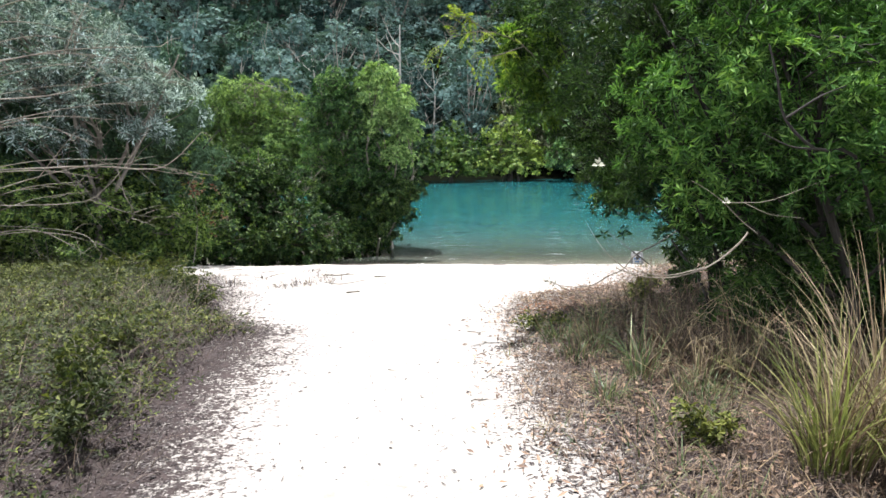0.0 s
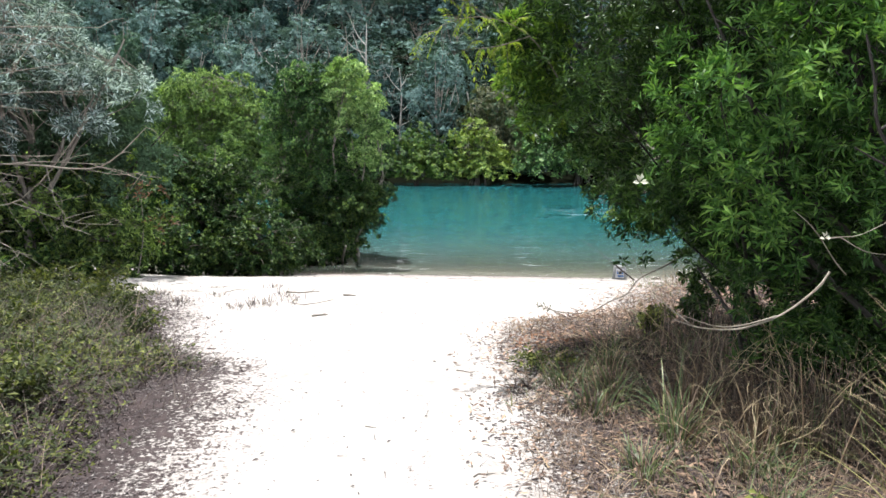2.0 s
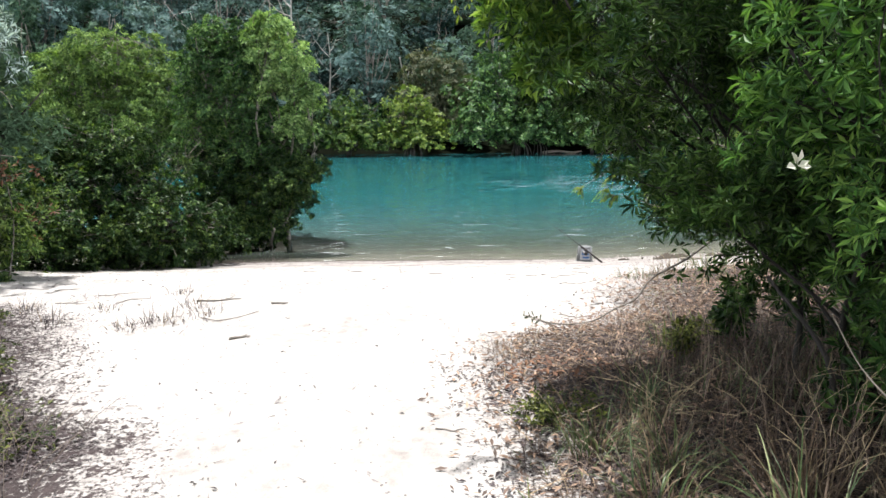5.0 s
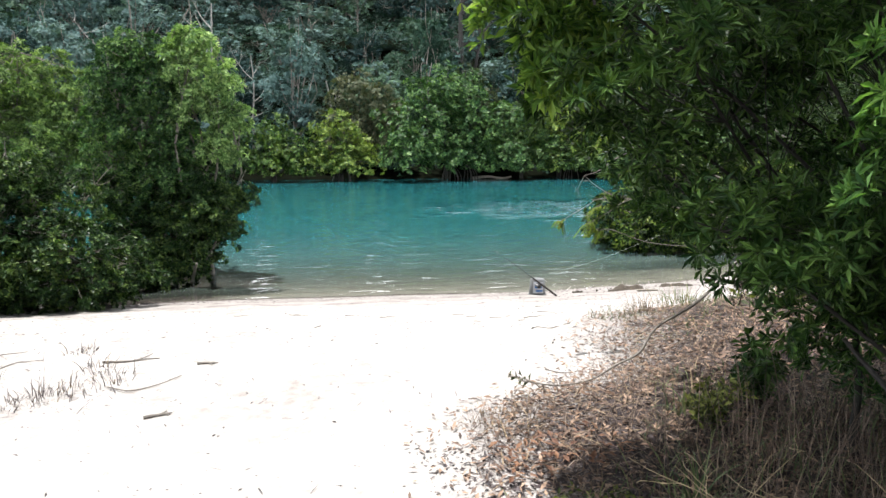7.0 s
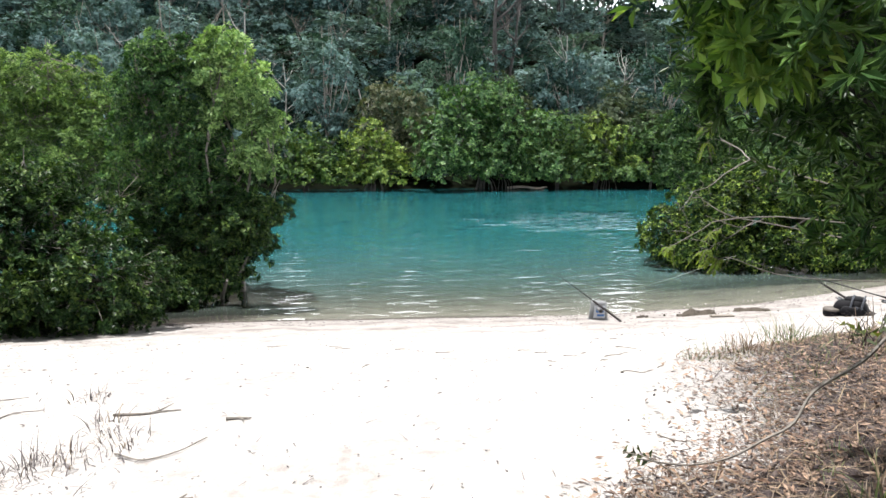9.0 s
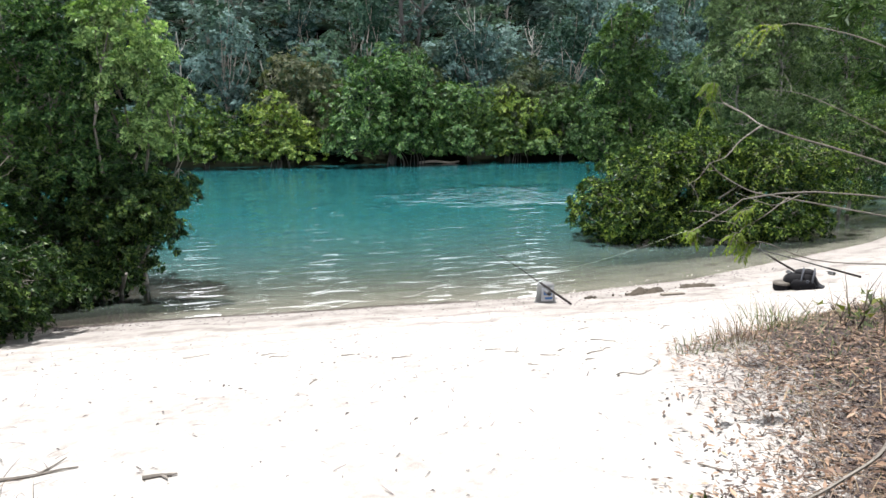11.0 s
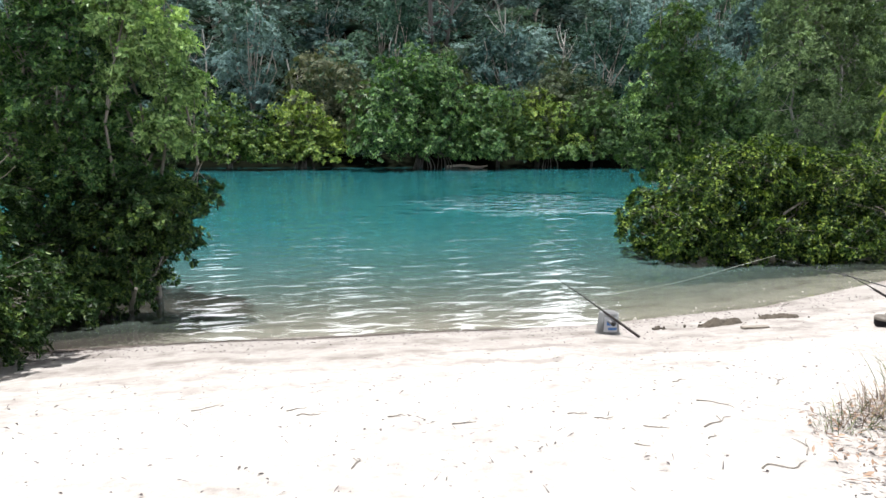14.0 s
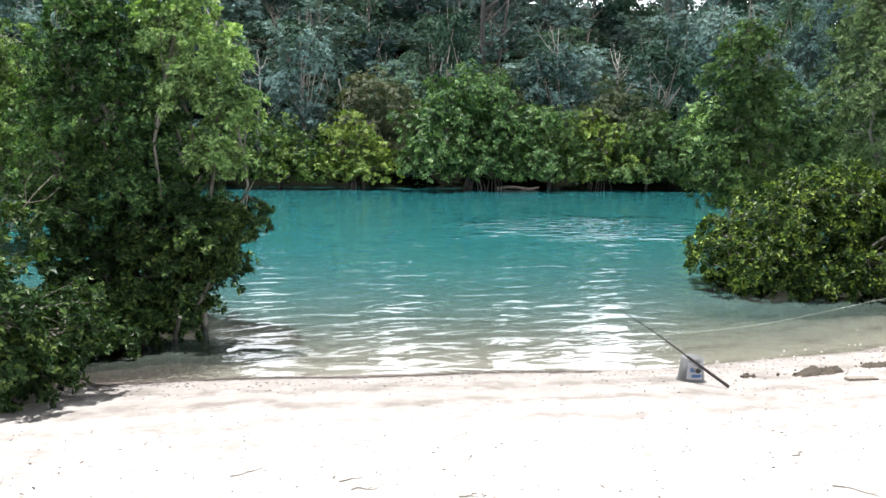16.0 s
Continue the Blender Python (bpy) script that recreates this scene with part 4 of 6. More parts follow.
for n, (x, y) in enumerate(spots):
    m = models[n] if n < len(models) else models[rng.randint(len(models))]
    s = rng.uniform(0.9, 1.2) * (1 + (y - 53) / 160)
    crest = rng.uniform(13.4, 15.2) if y < 85 else rng.uniform(18.9, 19.6)
    side = math.degrees(math.atan2(x + 0.5, y - 7.8))
    crest -= sum(d * math.exp(-((side - at) / w) ** 2) for at, w, d in ((1.5, 2.6, 3.8), (12, 2.0, 3.6), (21.8, 2.0, 4.0), (29.3, 3.5, 6.2)))
    tall = (math.tan(radians(crest)) * math.hypot(x - 4, y - 13) - zat(x, y)) / heights[models.index(m)]
    at = pose(x, y, zat(x, y) - 0.1, 0, 0, rng.uniform(0, 360)) @ Matrix.Diagonal((s * (1.35 if y > 85 else 1), s * (1.1 if y > 85 else 1), min(s * rng.uniform(0.95, 1.2), tall) if y < 85 else tall, 1))
    if n < len(models):
        m.matrix_basis = at
    else:
        c = copy_thing(m, Matrix())
        c.matrix_basis = at


rng = np.random.RandomState(13)
hx, hy = rng.uniform(-45, 75, 2600), 48.5 + 75 * rng.uniform(0, 1, 2600) ** 1.5
heads = np.stack([hx, hy, land(hx, hy)], 1)
pick = rng.randint(0, 2600, 26000)
at = heads[pick] + rng.normal(0, 1, (26000, 3)) * [0.9, 0.9, 0.45] + [0, 0, 0.7]
undergrowth = part("hill_undergrowth", rosettes(rng, at, rng.normal((0, -0.3, 0.8), 0.4, (26000, 3)), 4, 0.36, 0.7, (30, 90), plain=True), LEAF_DEEP)
tagged(undergrowth, "dark green undergrowth covering the wooded hillside", "undergrowth", kind="stuff")

# unseen copies of the hill trees, added behind the path to block low sky light
rng = np.random.RandomState(19)
for k in range(34):
    a = radians(100 + 160 * (k + rng.uniform(-0.3, 0.3)) / 33)
    q = rng.uniform(19, 26) if k % 2 else rng.uniform(26, 34)
    x, y = q * math.sin(a), 3 + q * math.cos(a)
    c = copy_thing(models[k % len(models)], Matrix())
    c.matrix_basis = pose(x, y, zat(x, y) - 0.1, 0, 0, rng.uniform(0, 360)) @ Matrix.Diagonal((1.2, 1.2, rng.uniform(0.85, 1.2), 1))

# bare and pale trees that stand out against the hillside
def bare_tree(x, y, h, label, bark, seed, r0=0.16, forks=6, lean=0.0):
    r = np.random.RandomState(seed)
    z = zat(x, y)
    root = thing("bare_tree", label, "tree", (x, y, z - 0.1), "bare trees on the hillside")
    trunk = curve_points([(0, 0, 0), (lean * 0.4 + r.normal(0, 0.15), 0, h * 0.35), (lean + r.normal(0, 0.2), 0, h * 0.7), (lean * 1.3, 0, h)], 16)
    part("trunk", tube(trunk, r0, r0 * 0.3, 8, 0.06, r), bark, root)
    for k in range(forks):
        p = trunk[5 + (k * 9) // forks]
        a, l = r.uniform(0, 6.28), h * r.uniform(0.18, 0.34)
        e = p + np.array([math.cos(a) * l * 0.8, math.sin(a) * l * 0.5, l * r.uniform(0.5, 1.0)])
        m = (p + e) / 2 + [0, 0, -0.12 * l]
        line = curve_points([p, m, e], 9)
        limb = part("limb", tube(line, r0 * 0.42, r0 * 0.1, 6, 0.06, r), bark, root)
        for j in (3, 5, 7):
            q = line[j] + np.array([r.normal(0, 0.25 * l), r.normal(0, 0.2 * l), 0.3 * l])
            part("branch", tube(curve_points([line[j], (line[j] + q) / 2 + r.normal(0, 0.05 * l, 3), q], 6), r0 * 0.16, r0 * 0.05, 5), bark, limb)


bare_tree(-1.9, 56.0, 9.5, "slender white-barked tree with bare limbs", BARK_PALE, 31, 0.13, 7)
bare_tree(-8.6, 55.0, 7.5, "pale tree with crooked bare limbs", BARK_PALE, 32, 0.14, 9)
bare_tree(-14.0, 56.0, 7.0, "slender white-barked tree with bare limbs", BARK_PALE, 33, 0.10, 6)
bare_tree(16.6, 58.0, 12.0, "tall dark-barked forked tree", BARK_DARK, 34, 0.30, 7)
bare_tree(17.8, 58.5, 11.0, "tall dark-barked forked tree", BARK_DARK, 35, 0.20, 5, 0.6)
bare_tree(5.2, 51.5, 5.5, "straight grey dead trunk behind the mangroves", BARK_PALE, 36, 0.15, 3)
bare_tree(0.5, 53.0, 7.0, "slender white-barked tree with bare limbs", BARK_PALE, 37, 0.09, 6)
bare_tree(26.0, 55.0, 7.5, "grey leafless tree behind the mangroves", BARK_PALE, 38, 0.10, 9)
bare_tree(22.0, 57.0, 8.5, "slender white-barked tree with bare limbs", BARK_PALE, 39, 0.10, 7)

# ---- grasses, weeds and litter ----
def strips(rng, base, az, lean0, lean1, length, width, seg=3):
    """Bent, tapering blades."""
    n = len(base)
    t = np.linspace(0, 1, seg + 1)
    ang = np.radians(lean0[:, None] + (lean1 - lean0)[:, None] * t[None])
    step = (length / seg)[:, None]
    h = np.concatenate([np.zeros((n, 1)), np.cumsum(np.sin(ang[:, :-1]) * step, 1)], 1)
    v = np.concatenate([np.zeros((n, 1)), np.cumsum(np.cos(ang[:, :-1]) * step, 1)], 1)
    d = np.stack([np.cos(az), np.sin(az)], 1)
    p = np.concatenate([base[:, None, :2] + d[:, None] * h[..., None], base[:, None, 2:] + v[..., None]], -1)
    roll = az + np.pi / 2 + rng.normal(0, 0.5, n)
    side = np.stack([np.cos(roll), np.sin(roll), np.zeros(n)], 1)
    w = (width[:, None] * (1 - 0.85 * t[None] ** 1.5) / 2)[..., None]
    verts = np.stack([p - side[:, None] * w, p + side[:, None] * w], 2).reshape(-1, 3)
    k = np.arange(n)[:, None, None] * (2 * (seg + 1)) + (np.arange(seg) * 2)[None, :, None]
    tri = np.concatenate([k + [[[0, 1, 3]]], k + [[[0, 3, 2]]]], 2).reshape(-1, 3)
    return verts, tri


def scatter(rng, count, box, keep):
    x, y = rng.uniform(box[0], box[1], count), rng.uniform(box[2], box[3], count)
    ok = keep(x, y, rng.uniform(size=count))
    x, y = x[ok], y[ok]
    return np.stack([x, y, land(x, y)], 1)


def patchy(x, y, k, seed):
    return 0.5 + 0.5 * waves(x, y, k, seed) * 1.8


def stuff(name, data, material, label, category):
    return tagged(part(name, data, material), label, category, kind="stuff")


rng = np.random.RandomState(51)
left_zone, right_zone = (-7.0, -1.3, 1.5, 10.9), (0.4, 5.5, 1.5, 10.8)


def left_in(x, y, u):
    return u < np.clip((path_left(y) - x + 0.10 + 0.5 * (patchy(x, y, 5, 61) - 0.5)) * 1.8, 0, 1)


def right_in(x, y, u):
    return u < np.clip((x - path_right(y) + 0.10 + 0.5 * (patchy(x, y, 5, 62) - 0.5)) * 1.8, 0, 1)


def tall(b, lo, hi, which):
    inn = np.clip((path_left(b[:, 1]) - b[:, 0] if which == "l" else b[:, 0] - path_right(b[:, 1])) / 1.0, 0, 1)
    low = np.interp(b[:, 1], [6.2, 7.2], [1.0, 0.3]) if which == "r" else np.interp(b[:, 1], [5.0, 8.0], [1.0, 0.4])
    return (lo + (hi - lo) * inn) * low * rng.uniform(0.4, 1.2, len(b))


def blades(b, lo, hi, which, width, lean=(5, 75)):
    n = len(b)
    l0 = rng.uniform(0, lean[0] + 20, n)
    az = rng.normal(0.1, 1.0, n) if which == "l" else rng.uniform(0, 6.28, n)
    return strips(rng, b, az, l0, l0 + rng.uniform(0, lean[1], n), tall(b, lo, hi, which), width * rng.uniform(0.6, 1.3, n))


# left of the path: a mat of small green weeds on wiry brown stems
b = scatter(rng, 34000, left_zone, left_in)
stuff("dry_grass", blades(b, 0.06, 0.26, "l", 0.0045, (75, 75)), STEM, "thin dry brown stems growing beside the path", "dry grass")
b = scatter(rng, 17000, left_zone, lambda x, y, u: u < np.clip((path_left(y) - x - 0.10 + 0.9 * (patchy(x, y, 4, 63) - 0.5)) * 1.3, 0, 1))
hgt = tall(b, 0.05, 0.28, "l")
tips, outs = [], []
for lev in (0.35, 0.7, 1.0):
    q = b.copy()
    q[:, 2] += hgt * lev
    q[:, :2] += rng.normal(0, 0.05, (len(b), 2))
    tips.append(q)
    outs.append(np.stack([rng.normal(0, 0.5, len(b)), rng.normal(0, 0.5, len(b)), np.ones(len(b))], 1))
stuff("weeds", rosettes(rng, np.concatenate(tips), np.concatenate(outs), 4, 0.036, 0.55, (40, 100), plain=True), WEED, "low green weeds with small leaves", "weeds")

# thinner growth going on behind and beside
b = np.concatenate([scatter(rng, 13000, (-18.0, -1.3, -9.0, 10.9), left_in), scatter(rng, 13000, (0.4, 18.0, -9.0, 10.8), right_in)])
b = b[(b[:, 0] < -5.5) | (b[:, 0] > 4.2) | (b[:, 1] < 2.2)]
n = len(b)
l0 = rng.uniform(5, 60, n)
stuff("dry_grass", strips(rng, b, rng.uniform(0, 6.28, n), l0, l0 + rng.uniform(10, 70, n), rng.uniform(0.15, 0.5, n), rng.uniform(0.008, 0.018, n), 2), STEM, "dry brown grass covering the ground beside the path", "dry grass")
b = b[rng.uniform(size=n) < 0.22] + [0, 0, 0.12]
stuff("weeds", rosettes(rng, b, rng.normal((0, 0, 1.0), 0.4, (len(b), 3)), 6, 0.11, 0.45, (30, 90), plain=True), WEED, "low green weeds among dry grass", "weeds")

# the mats thin out raggedly away from the path
r = np.random.RandomState(66)
n = 7000
fx = np.concatenate([-6.4 - np.abs(r.normal(0, 1.8, n)), r.normal(-4.3, 2.2, n)])
fy = np.concatenate([r.normal(5.5, 2.6, n), 2.0 - np.abs(r.normal(0, 2.0, n))])
b = np.stack([fx, fy, land(fx, fy) + r.uniform(0.03, 0.22, 2 * n)], 1)
b = b[(path_left(fy) - fx > 0.15) & (fy < 10.7)]
stuff("weeds", rosettes(r, b, r.normal((0, 0, 1.0), 0.4, (len(b), 3)), 5, 0.055, 0.5, (40, 100), plain=True), WEED, "ragged edge of the low green weeds", "weeds")
fx = np.concatenate([4.6 + np.abs(r.normal(0, 1.9, n)), r.normal(3.0, 1.9, n)])
fy = np.concatenate([r.normal(5.5, 2.6, n), 2.0 - np.abs(r.normal(0, 2.0, n))])
b = np.stack([fx, fy, land(fx, fy)], 1)[(fx - path_right(fy) > 0.1) & (fy < 10.6)]
l0 = r.uniform(40, 85, len(b))
stuff("dry_grass", strips(r, b, r.uniform(0, 6.28, len(b)), l0, l0 + r.uniform(0, 25, len(b)), r.uniform(0.1, 0.4, len(b)), r.uniform(0.006, 0.012, len(b)), 2), STRAW, "ragged edge of the matted straw", "dry grass")

# right of the path: matted straw, dead stems and green blades
b = scatter(rng, 20000, right_zone, right_in)
stuff("dry_grass", blades(b, 0.05, 0.20, "r", 0.005, (65, 90)), STRAW, "matted dry straw and dead stems beside the path", "dry grass")
b = scatter(rng, 9000, right_zone, right_in)
b = b[patchy(b[:, 0], b[:, 1], 2.6, 64) > 0.45]
stuff("green_grass", blades(b, 0.10, 0.28, "r", 0.007, (40, 90)), GRASS, "green grass blades among the straw", "grass")
b = scatter(rng, 7000, (0.4, 5.5, 2.0, 10.9), right_in)
b[:, 2] += 0.01
az = rng.uniform(0, 6.28, len(b))
stuff("dead_twigs", strips(rng, b, az, np.full(len(b), 78.0), rng.uniform(85, 100, len(b)), rng.uniform(0.08, 0.35, len(b)), rng.uniform(0.004, 0.009, len(b))), STRAW, "dead twigs lying under the wattle", "twigs")


# dead upright stalks in the shade of the wattle
b = scatter(rng, 2400, (1.4, 4.2, 4.4, 7.0), lambda x, y, u: u < np.clip((x - 1.3) * 0.9, 0, 0.8))
n = len(b)
l0 = rng.uniform(0, 25, n)
stuff("dead_stalks", strips(rng, b, rng.uniform(0, 6.28, n), l0, l0 + rng.uniform(0, 50, n), rng.uniform(0.15, 0.6, n), rng.uniform(0.003, 0.007, n), 4), TANGLE, "thin dead stalks standing under the wattle", "dead stalks")

# bent-over dead stalks tangled through the straw
b = scatter(rng, 22000, (0.4, 4.2, 1.5, 8.5), right_in)
n = len(b)
l0 = rng.uniform(25, 80, n)
stuff("bent_stalks", strips(rng, b, rng.uniform(0, 6.28, n), l0, l0 + rng.uniform(30, 120, n), rng.uniform(0.08, 0.32, n) * np.interp(b[:, 1], [6.0, 7.5], [1.0, 0.5]), rng.uniform(0.003, 0.006, n), 3), TANGLE, "tangle of pale bent dead grass stalks", "dead stalks")
b = scatter(rng, 4200, (-5.0, -1.4, 1.5, 8.0), left_in)
n = len(b)
l0 = rng.uniform(30, 72, n)
stuff("bent_stalks", strips(rng, b, rng.normal(0.2, 1.3, n), l0, l0 + rng.uniform(10, 60, n), rng.uniform(0.15, 0.5, n), rng.uniform(0.003, 0.007, n), 3), STEM, "wiry leaning brown weed stalks beside the path", "dead stalks")


b = scatter(rng, 1100, (-5.0, -1.6, 2.0, 7.5), left_in)
n = len(b)
l0 = rng.uniform(30, 65, n)
stuff("bent_stalks", strips(rng, b, rng.normal(0.3, 1.3, n), l0, l0 + rng.uniform(0, 45, n), rng.uniform(0.2, 0.6, n), rng.uniform(0.003, 0.007, n), 4), TANGLE, "long pale twigs leaning out of the weeds", "dead stalks")


def flat_leaves(b, size, slim, lift=0.008):
    n = len(b)
    az = rng.uniform(0, 6.28, n)
    tip = rng.normal(0, 0.25, n)
    along = np.stack([np.cos(az), np.sin(az), tip], 1)
    up = np.stack([rng.normal(0, 0.3, n), rng.normal(0, 0.3, n), np.ones(n)], 1)
    q = b.copy()
    q[:, 2] += lift
    s = size * rng.uniform(0.5, 1.4, n)
    return leaves(q, along, up, s, s * slim, 0.2, rng.uniform(-0.1, 0.25))


b = scatter(rng, 700, (2.2, 4.8, 8.4, 10.3), lambda x, y, u: u < np.clip((x - path_right(y) + 0.35) * 1.1, 0, 0.85))
b[:, 2] += 0.006
n = len(b)
stuff("dead_twigs", strips(rng, b, rng.uniform(0, 6.28, n), np.full(n, 76.0), rng.uniform(85, 105, n), rng.uniform(0.08, 0.3, n), rng.uniform(0.004, 0.010, n)), STEM, "dark dead twigs lying round the grass tufts", "twigs")
b = scatter(rng, 420, (-2.7, -1.2, 8.3, 9.9), lambda x, y, u: u < patchy(x, y, 3.5, 70) - 0.2)
b[:, 2] += 0.006
n = len(b)
stuff("dead_twigs", strips(rng, b, rng.uniform(0, 6.28, n), np.full(n, 70.0), rng.uniform(80, 110, n), rng.uniform(0.05, 0.2, n), rng.uniform(0.004, 0.008, n)), GREY_LITTER, "grey dead twigs lying on open sand", "twigs")
edge = lambda x, y, u: u < np.clip((bushy(x, y) + 0.55) * 1.2, 0, 1)
b = scatter(rng, 26000, (0.0, 5.0, 2.2, 11.0), edge)
stuff("leaf_litter", flat_leaves(b, 0.05, 0.32, 0.015), LITTER, "brown fallen leaves under the plants", "leaf litter")
b = scatter(rng, 6500, (0.9, 5.0, 4.5, 9.5), right_in)
stuff("leaf_litter", flat_leaves(b, 0.062, 0.28, 0.018), LITTER, "tan fallen wattle leaves lying under the tree", "leaf litter")
b = scatter(rng, 6000, (-6.0, 9.0, 1.5, 13.6), lambda x, y, u: (bushy(x, y) < 0) & (u < 0.35 + 0.65 * patchy(x, y, 1.7, 65)))
n = len(b) // 2
twig = strips(rng, b[n:] + [0, 0, 0.004], rng.uniform(0, 6.28, len(b) - n), np.full(len(b) - n, 84.0), rng.uniform(86, 98, len(b) - n), rng.uniform(0.03, 0.10, len(b) - n), rng.uniform(0.004, 0.009, len(b) - n), 2)
stuff("sand_litter", merge([flat_leaves(b[:n], 0.032, 0.36), twig]), GREY_LITTER, "small dark leaf scraps strewn over the sand", "leaf litter")
b = scatter(rng, 60000, (-3.2, -0.8, 1.5, 9.5), lambda x, y, u: (x > path_left(y) - 1.2) & (u < np.clip((path_left(y) - x + 0.85) * 0.9 - 0.75 * (1 - patchy(x, y, 6, 66)), 0, 0.9)))
stuff("grey_litter", flat_leaves(b, 0.024, 0.42, 0.006), GREY_LITTER, "dark grey leaf scraps spilling from the weeds onto the sand", "leaf litter")
b = scatter(rng, 9000, (1.6, 5.0, 8.0, 10.4), lambda x, y, u: u < np.clip((x - path_right(y) + 0.45) * 1.3 - 0.5 * (1 - patchy(x, y, 6, 69)), 0, 0.8))
stuff("grey_litter", flat_leaves(b, 0.028, 0.36, 0.008), GREY_LITTER, "dark leaf scraps and twigs round the grass tufts", "leaf litter")
b = scatter(rng, 16000, (-0.2, 1.6, 1.5, 8.5), lambda x, y, u: u < np.clip((x - path_right(y) + 0.55) * 1.2 - 0.7 * (1 - patchy(x, y, 6, 67)), 0, 0.8))
stuff("grey_litter", flat_leaves(b, 0.036, 0.4, 0.006), GREY_LITTER, "dark grey leaf scraps at the edge of the straw", "leaf litter")
b = scatter(rng, 7000, (-5.0, 8.0, 2.0, 14.0), lambda x, y, u: (bushy(x, y) < 0) & (u < 0.15 + 0.85 * patchy(x, y, 2.4, 68) ** 2))
stuff("sand_specks", flat_leaves(b, 0.017, 0.55, 0.003), GREY_LITTER, "tiny dark specks of debris on white sand", "leaf litter")
b = scatter(rng, 110, (0.75, 1.4, 6.75, 7.2), lambda x, y, u: u < 1)
stuff("rusty_litter", flat_leaves(b, 0.06, 0.4, 0.03), RUST_LEAF, "rust-brown fallen leaves at the path's edge", "leaf litter")


def grass_tuft(x, y, h, count, spread, mat, label, width=0.009, lean=55, group="grass tufts beside the path", seed=0):
    r = np.random.RandomState(900 + seed)
    root = thing("grass_tuft", label, "grass", (x, y, zat(x, y)), group)
    for share, m, nm in ((0.7, mat, "green_growth"), (0.3, STRAW, "dry_growth")):
        n = int(count * share * 0.85)
        a = r.uniform(0, 6.28, n)
        q = spread * r.uniform(0, 1, n) ** 0.7
        base = np.stack([q * np.cos(a), q * np.sin(a), np.full(n, -0.01)], 1)
        l0 = r.uniform(0, 28, n)
        tagged(part(nm, strips(r, base, a + r.normal(0, 0.5, n), l0, l0 + r.uniform(5, lean, n) * 3.0, h * 0.78 * r.uniform(0.4, 1.1, n), 0.85 * width * r.uniform(0.5, 1.3, n), 6), m, root), kind="stuff")
    return root


tufts = [(1.32, 4.85, 0.66, 110, 0.13, GRASS, "tall green grass tuft with dry tips", 0.011, 45), (1.0, 5.35, 0.45, 90, 0.16, GRASS, "blue-green grass tuft at the path's edge", 0.010, 60),
         (1.35, 6.2, 0.45, 80, 0.14, GRASS, "broad-bladed green grass tuft", 0.013, 55), (1.6, 5.3, 0.55, 120, 0.18, STRAW, "pale brown reedy grass tuft", 0.009, 40),
         (1.80, 3.35, 1.15, 260, 0.15, REED, "tall yellow-green grass clump with dry stalks", 0.013, 32), (2.15, 3.5, 1.45, 380, 0.20, BLEACHED, "tall bleached straw-coloured grass clump", 0.010, 26), (2.15, 3.15, 1.1, 160, 0.2, STRAW, "tall drooping dry grass clump", 0.010, 55),
         (0.95, 7.4, 0.22, 160, 0.22, STRAW, "low tuft of fine brown grass on the sand", 0.004, 60), (2.0, 7.2, 0.40, 60, 0.12, GRASS, "green shoots growing under the wattle", 0.014, 45),
         (3.48, 9.98, 0.34, 170, 0.26, STRAW, "dry grey-brown grass tuft on the sand's edge", 0.006, 50), (3.2, 9.98, 0.28, 120, 0.24, GRASS, "grey-green grass tuft on the sand's edge", 0.006, 55),
         (2.9, 9.92, 0.24, 50, 0.12, GRASS, "sparse grass tuft on open sand", 0.006, 45), (4.1, 10.2, 0.36, 260, 0.34, GRASS, "grey-green grass tuft on the sand's edge", 0.007, 45),
         (1.0, 4.5, 0.36, 110, 0.15, GRASS, "short green grass tuft among straw", 0.009, 55), (0.95, 5.9, 0.4, 120, 0.16, GRASS, "blue-green grass tuft at the path's edge", 0.010, 50), (1.2, 5.6, 0.42, 110, 0.15, GRASS, "green grass tuft among dead stems", 0.010, 50), (1.45, 4.0, 0.4, 90, 0.15, GRASS, "green grass tuft among dead stems", 0.009, 55), (1.7, 4.65, 0.62, 130, 0.16, STRAW, "tall dry grass tuft with bent tips", 0.009, 45), (1.55, 4.4, 0.5, 90, 0.16, GRASS, "green grass tuft among dead stems", 0.010, 60),
         (1.95, 4.9, 0.6, 90, 0.18, STRAW, "dry drooping grass tuft", 0.009, 85)]
for k, (x, y, h, n, sp, m, lab, w, ln) in enumerate(tufts):
    grass_tuft(x, y, h, n, sp, m, lab, w, ln, seed=k)
for k, (x, y, h) in enumerate([(-1.74, 8.62, 0.26), (-1.62, 8.75, 0.22), (-1.9, 8.5, 0.16), (-1.5, 9.25, 0.22), (-1.72, 9.8, 0.16), (-2.25, 9.2, 0.15), (-1.35, 8.95, 0.2), (-2.9, 9.3, 0.22), (-2.55, 8.75, 0.25)]):
    grass_tuft(x, y, h, 60, 0.15, GREY_LITTER, "sparse dry grass sprig on open sand", 0.007, 60, "grass sprigs on the sand", 40 + k)


